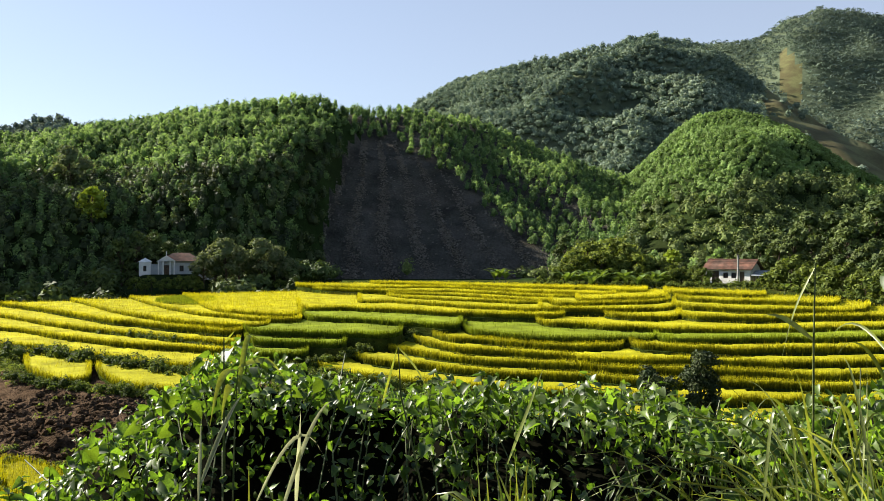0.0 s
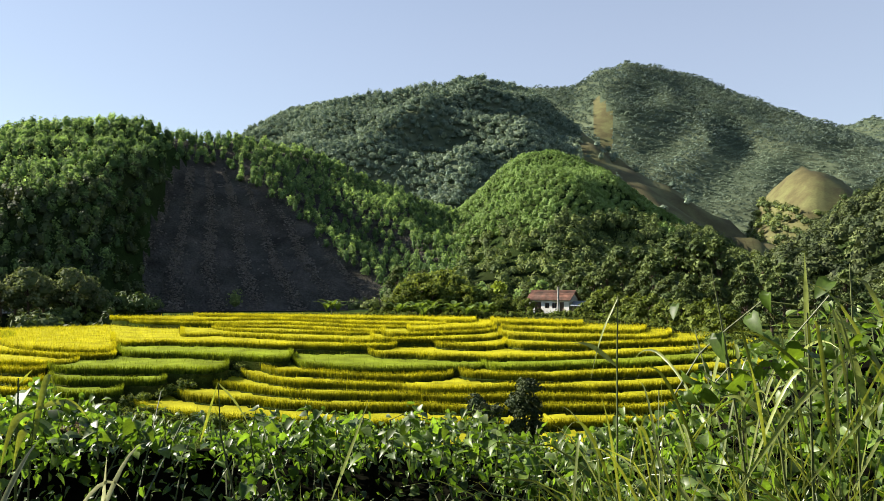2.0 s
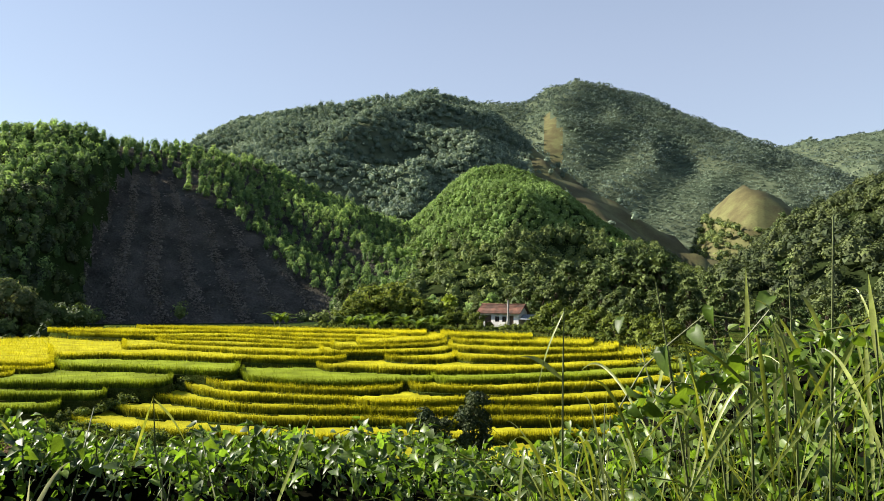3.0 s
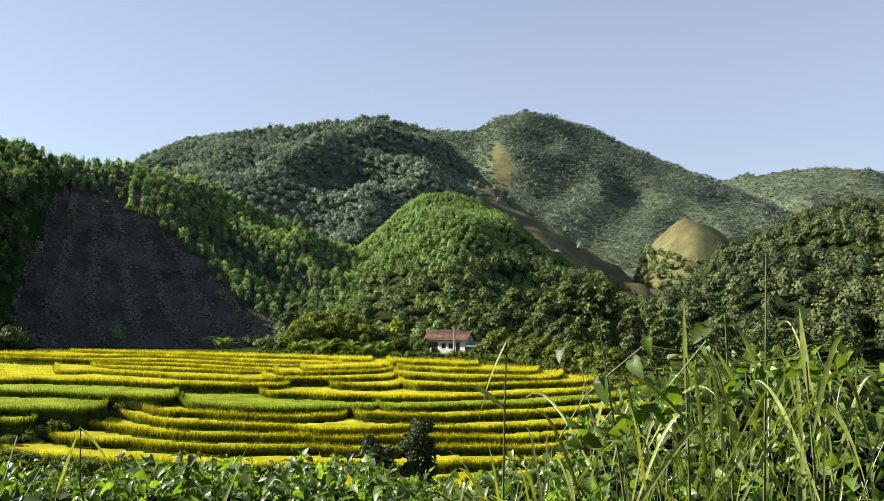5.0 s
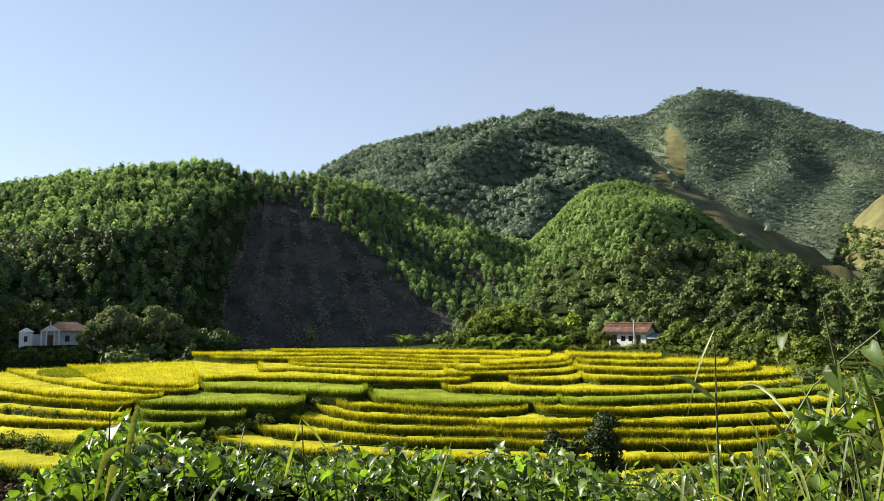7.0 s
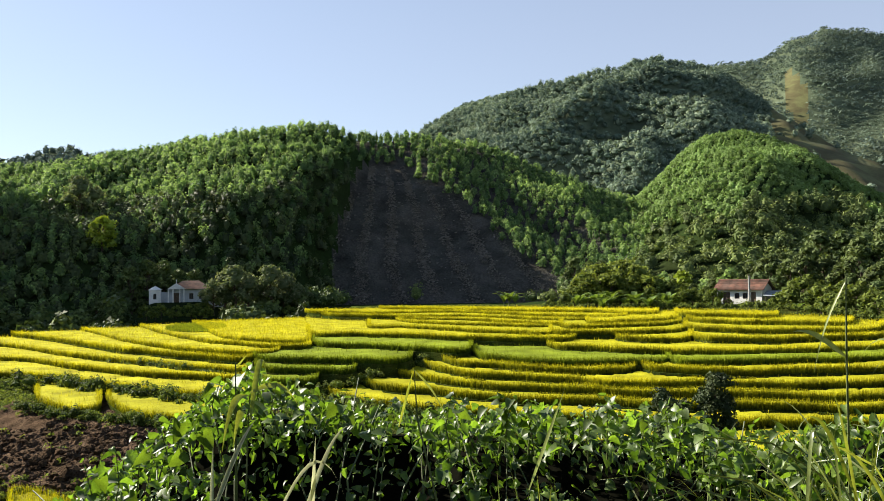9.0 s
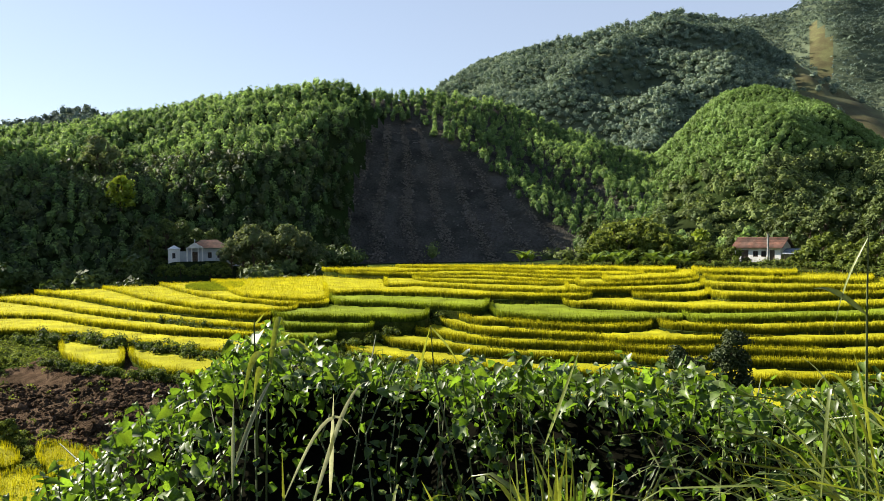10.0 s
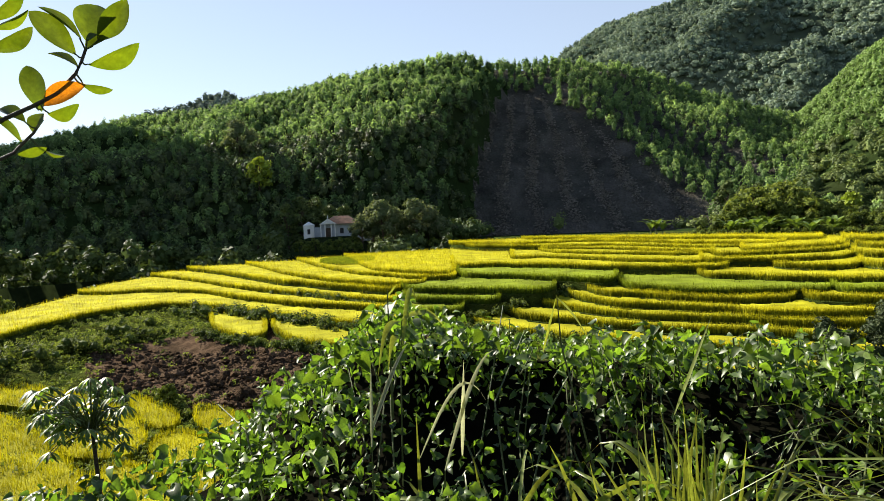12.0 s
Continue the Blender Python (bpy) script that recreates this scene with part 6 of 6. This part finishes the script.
def stalk(label, rows, leaves=(), thick=0.0055, name="grass_stalk", blade=None):
    """A tall stem through (azimuth, distance, elevation), with single blades given from and to, their arch and width."""
    root = empty(name, label=label, category="grass stalk", group="seed stalks")
    pts = [place(np.array([a]), np.array([r]), np.array([e]))[0] for a, r, e in rows]
    bm = bmesh.new()
    n = len(pts)
    tube(bm, pts, [thick * (1 - 0.6 * i / (n - 1)) for i in range(n)], 6)
    part("stem", bm, M_STALK, root)
    rng = np.random.default_rng(int(abs(rows[0][0]) * 10))
    for (a0, e0), (a1, e1), r, arch, w in leaves:
        b = place(np.array([a0, a1]), np.array([r, r]), np.array([e0, e1]))
        v, f, k = blades(b[:1], b[1:], np.array([arch]), np.array([w]), rng, 12)
        obj("blade", mesh_np("blade", v, f, np.full(len(v), 0.85), smooth=True), blade or M_GRASS, root)
    return root


stalk("tall thin grass stalk with a drooping pale blade", [(26.5, 3.0, -24), (26.55, 3.0, -13), (26.6, 3.0, -6), (26.7, 3.0, -0.9)],
      [((26.6, -6.2), (23.4, -4.6), 3.0, 0.03, 0.020), ((26.65, -1.2), (24.6, -7.5), 3.0, 0.05, 0.008)])
stalk("leaning bare grass stalk", [(36.4, 2.7, -24), (35.4, 2.7, -12.5), (34.2, 2.7, -4), (33.4, 2.7, 1.1)], [((34.2, -4), (33.0, -10), 2.7, 0.05, 0.014)])
stalk("tall pale grass stalk standing over the others", [(44.3, 2.6, -24), (44.5, 2.6, -11.6), (44.8, 2.6, -2), (45.0, 2.6, 5.5)], [((44.7, -4), (42.4, 0.2), 2.6, 0.06, 0.016), ((44.7, -6), (47.6, -3.5), 2.6, 0.1, 0.02)])
stalk("broad upright grass shoot", [(39.9, 2.6, -20), (39.7, 2.6, -8), (39.6, 2.6, -2)], [((39.6, -4), (39.5, 2.2), 2.6, 0.0, 0.015)])
stalk("broad grass blade bent over at its top", [(48.2, 2.4, -22), (47.6, 2.4, -8), (47.3, 2.4, -2)], [((47.4, -4), (47.0, 1.6), 2.4, 0.0, 0.018), ((46.0, -6.5), (50.8, -10.5), 2.2, 0.16, 0.02)])
stalk("thin grass stalk among broad blades", [(42.7, 2.8, -20), (42.4, 2.8, -6), (42.2, 2.8, 1.2)], [((43.5, -9.5), (41.0, -1.4), 2.5, 0.04, 0.02), ((41.0, -2), (45, -9), 2.5, 0.08, 0.02)])
stalk("thin leaning grass stalk", [(38.8, 2.5, -20), (37.8, 2.5, -11), (36.3, 2.5, -6.5)], [((37.6, -9.5), (33.5, -8.4), 2.5, 0.04, 0.018)])
stalk("young grass shoot with a drooping bright tip", [(-15.9, 3.6, -22), (-15.6, 3.7, -12), (-15.4, 3.7, -8.5)],
      [((-15.4, -10.5), (-14.2, -7.6), 3.6, 0.16, 0.030), ((-15.4, -8.6), (-12.0, -9.6), 3.6, 0.07, 0.03), ((-15.5, -10), (-16.6, -12.5), 3.6, 0.09, 0.034), ((-15.5, -8.8), (-17.4, -12.8), 3.6, 0.12, 0.034), ((-15.3, -9.2), (-13.6, -12.2), 3.6, 0.07, 0.026)])
stalk("thin dark weed stem with a bent tip", [(-16.4, 3.7, -16), (-16.4, 3.7, -10), (-16.4, 3.7, -6.4)], [((-16.4, -6.8), (-15.6, -5.9), 3.7, 0.0, 0.012)], thick=0.007)
stalk("bent dead stem hooked over the vines", [(9.6, 3.9, -14), (9.3, 3.9, -10.4), (10.2, 3.9, -10.0), (12.5, 3.9, -10.4)])
stalk("long arching grass blade, its sheen put into a pale colour", [(-12.8, 2.9, -26), (-12.6, 2.9, -20)], [((-12.6, -20), (-8.2, -11.3), 2.9, 0.10, 0.017), ((-14.5, -19), (-8.6, -16.5), 2.9, 0.22, 0.014), ((-11.2, -19), (-10.8, -12.0), 2.9, 0.0, 0.016)], blade=M_SHEEN_BLADE)
stalk("upright grass blade in the vines, sheen painted as pale colour", [(-18.3, 3.0, -24), (-18.2, 3.0, -18)], [((-18.2, -18), (-18.0, -12.0), 3.0, 0.0, 0.018), ((-18.2, -17), (-15.0, -10.5), 3.2, 0.04, 0.024)], blade=M_SHEEN_BLADE)
stalk("tall crossing grass stems", [(-1.0, 3.2, -20), (-3.2, 3.3, -11), (-3.4, 3.3, -7.4)], [((-3.4, -7.4), (-1.0, -11), 3.3, 0.03, 0.012), ((-4.6, -11.5), (-3.4, -7.2), 3.3, 0.0, 0.012)])
stalk("long grass blade rising over the vines", [(4.6, 3.1, -22), (5.0, 3.1, -16)], [((5.0, -16), (7.8, -8.8), 3.1, 0.0, 0.016)])

# bright broad leaves climbing through the tall grass
climber = empty("climbing_vine", label="climbing vine with bright lobed leaves in tall grass", category="vine")
_g = np.random.default_rng(33)
hero = [(37.2, -0.6, 0.075, -20, 170), (36.0, -2.2, 0.085, -75, 150), (33.9, -3.6, 0.10, -60, 215), (38.2, -4.4, 0.085, -80, 180), (41.1, 0.2, 0.075, 10, 190), (40.3, -9.8, 0.09, -15, 120), (31.4, -6.4, 0.08, -65, 230)]
for k in range(30):
    hero.append((31 + 19 * ((k * 0.618) % 1), -1.5 - 7 * ((k * 0.377) % 1), _g.uniform(0.045, 0.08), _g.uniform(-85, 25), _g.uniform(90, 270)))
for (a, e, s, rx, rz) in hero:
    p = place(np.array([a]), np.array([2.45]), np.array([e]))[0]
    # the blades of the leaves turn to the sun
    n = np.array(sun_dir) * _g.choice([-1.0, 1.0], p=[0.2, 0.8]) - (p - [0, 0, EYE]) / 2.6 + _g.normal(0, 0.3, 3)
    v, f, c = leaf_batch(p[None], np.array([[_g.normal(0.3, 0.8), _g.normal(0, 0.5), -0.8]]), n[None], np.array([s * 0.9]), "heart", _g)
    obj("leaf", mesh_np("leaf", v, f, smooth=True), M_HEART, climber)
for rows in ([(30.8, -8), (32.6, -5), (34.5, -3.2), (36.8, -1.2), (39, -1.5)], [(36.0, -12), (37, -7), (38.5, -4), (41, -0.8), (44, -2.2), (47, -1.5)], [(32, -9), (34.5, -6.0), (37.8, -6.4), (40, -9)]):
    bm = bmesh.new()
    tube(bm, [place(np.array([a]), np.array([2.5]), np.array([e]))[0] for a, e in rows], [0.0025] * len(rows), 5)
    part("stem", bm, M_STALK, climber)


# broad blades arching across one another in the tall grass
for k in range(26):
    root = empty("grass_clump", label="a few broad grass blades arching over the verge", category="grass clump", group="roadside grass")
    a0 = 25 + 27 * ((k * 0.618) % 1)
    top = np.interp(a0, GT_AZ, GT_EL)
    for j in range(3):
        rr = _g.uniform(2.1, 3.1)
        b0 = place(np.array([a0 + _g.normal(0, 0.8)]), np.array([rr]), np.array([max(top - _g.uniform(6, 13), -19)]))
        b1 = place(np.array([a0 + _g.normal(0, 5.0)]), np.array([rr + _g.normal(0, 0.2)]), np.array([top - _g.uniform(-0.5, 7.0)]))
        v, f, c = blades(b0, b1, np.array([_g.uniform(0.03, 0.22)]), np.array([_g.uniform(0.006, 0.013)]), _g, 14)
        obj("blade", mesh_np("blade", v, f, np.full(len(v), _g.uniform(0.3, 1.0)), smooth=True), M_GRASS, root)


def cassava():
    rng = np.random.default_rng(71)
    root = empty("cassava_plant", label="young cassava plant with drooping palmate leaves", category="cassava plant")
    foot = place(np.array([-37.6]), np.array([5.0]), np.array([-26.0]))[0]
    crotch = place(np.array([-37.9]), np.array([5.0]), np.array([-14.5]))[0]
    bm = bmesh.new()
    tube(bm, [foot, (foot + crotch) / 2 + [0.02, 0, 0], crotch], [0.018, 0.015, 0.011], 7)
    part("stem", bm, M_TWIG, root, "grey-brown stem")
    for i in range(80):
        az = rng.uniform(-41.6, -35.4)
        el = -12.8 + rng.uniform(-2.6, 2.3) - 0.06 * (az + 38.5) ** 2
        hub = place(np.array([az]), np.array([5.0 + rng.normal(0, 0.18)]), np.array([el]))[0]
        bm = bmesh.new()
        tube(bm, [crotch, (crotch + hub) / 2 + [0, 0, 0.06], hub], [0.006, 0.004, 0.003], 5)
        leaf = part("leaf_stalk", bm, M_STALK, root)
        k = 7
        ang = np.linspace(-1.9, 1.9, k) + rng.uniform(-0.3, 0.3)
        head = rng.uniform(0, 6.28)
        tip = np.stack([np.cos(ang + head), np.sin(ang + head), np.full(k, -0.35)], -1)
        v, f, c = leaf_batch(np.repeat(hub[None], k, 0), tip, np.tile([0, 0, 1.0], (k, 1)), rng.uniform(0.07, 0.105, k), "lance", rng)
        obj("leaf", mesh_np("leaf", v, f, np.full(len(v), rng.uniform(0.2, 1.0)), smooth=True), M_VINE, leaf)


cassava()


def branch():
    """The leafy branch that hangs into view from a roadside tree."""
    R0 = 1.3
    root = empty("overhanging_branch", label="thin branch with glossy oval leaves, one of them orange", category="branch")

    wood_line = []

    def at(a, e, d=0.0):
        return Vector(place(np.array([a]), np.array([R0 + d]), np.array([e]))[0])
    for rows, thick in (([(-58, -2), (-50, 2), (-44.3, 5.2), (-42.0, 6.7), (-39.5, 8.0), (-38.5, 8.6), (-37.2, 10.0), (-36.8, 10.8), (-36.5, 11.6)], 0.0042), ([(-50, 1), (-43.8, 3.4), (-42.2, 4.2), (-41.2, 4.7), (-40.7, 5.3), (-40.0, 6.0), (-39.6, 6.6)], 0.0034),
                        ([(-58, -2), (-52, 6), (-47, 9.5), (-43.8, 11.5), (-42.3, 12.6)], 0.0038), ([(-58, -2), (-50, 1)], 0.0042), ([(-58, -2), (-60, -12), (-61, -40)], 0.009)):
        bm = bmesh.new()
        tube(bm, [at(a, e) for a, e in rows], [thick * (1 - 0.5 * i / len(rows)) for i in range(len(rows))], 7)
        part("twig", bm, M_TWIG, root)
        for (a0, e0), (a1, e1) in zip(rows, rows[1:]):
            wood_line += [(a0 + (a1 - a0) * t, e0 + (e1 - e0) * t) for t in np.linspace(0, 1, 9)]
    rng = np.random.default_rng(90)
    # base, tip, width as a share of length, turn about the leaf's own axis in degrees, orange
    for b, t, w, roll, m in (((-37.1, 11.2), (-39.7, 14.0), 0.38, 15, 0), ((-36.7, 12.2), (-38.9, 14.5), 0.4, 72, 0), ((-36.4, 12.1), (-35.6, 14.9), 0.62, -10, 0), ((-35.7, 12.2), (-33.7, 14.8), 0.54, 5, 0), ((-36.5, 11.6), (-35.1, 12.9), 0.55, -40, 0),
                             ((-36.4, 10.6), (-32.9, 11.7), 0.46, 50, 0), ((-37.0, 10.4), (-38.7, 11.6), 0.4, 60, 0), ((-36.6, 9.3), (-39.5, 8.1), 0.42, 20, 1), ((-36.9, 9.3), (-35.0, 8.8), 0.36, 45, 0), ((-39.4, 7.4), (-40.2, 10.6), 0.50, 0, 0),
                             ((-39.1, 7.3), (-36.9, 7.6), 0.48, 42, 0), ((-40.0, 6.0), (-39.5, 7.5), 0.70, -35, 0), ((-40.4, 6.7), (-41.9, 7.9), 0.45, 30, 0), ((-40.7, 5.3), (-42.3, 7.4), 0.4, 55, 0), ((-41.1, 4.6), (-39.3, 4.9), 0.32, 30, 0),
                             ((-39.4, 4.9), (-38.3, 4.3), 0.4, 65, 0), ((-42.2, 13.0), (-39.8, 14.8), 0.4, 35, 0), ((-42.3, 12.6), (-39.7, 13.4), 0.4, 68, 0), ((-42.5, 11.2), (-39.2, 12.6), 0.36, 30, 0)):
        p, q = at(*b), at(*t, rng.uniform(-0.03, 0.03))
        joint = min(wood_line, key=lambda w: (w[0] - b[0]) ** 2 + (w[1] - b[1]) ** 2)
        bm = bmesh.new()
        tube(bm, [at(*joint), at((joint[0] + b[0]) / 2, (joint[1] + b[1]) / 2 - 0.1), p + (q - p) * 0.06], [0.0016, 0.0013, 0.0011], 5)
        part("leaf_stalk", bm, M_STALK, root)
        d = q - p
        axis = np.array(d.normalized())
        face = -np.array(p - Vector((0, 0, EYE)))
        face = face / np.linalg.norm(face)
        face = face - (face @ axis) * axis
        cr = np.cross(axis, face)
        side = face * math.cos(radians(roll)) + cr * math.sin(radians(roll))
        v, f, c = leaf_batch(np.array([p]), np.array([d]), np.array([side]), np.array([d.length]), "oval", rng, 0.1)
        rel = v - np.array(p)
        along = rel @ axis
        v = np.array(p) + along[:, None] * axis + (rel - along[:, None] * axis) * (w / 0.5)
        obj("leaf", mesh_np("leaf", v, f, smooth=True), M_ORANGE if m else M_BROADLEAF, root, "withered orange leaf" if m else "")
    return root


branch().location = (-0.017, -0.005, -0.018)
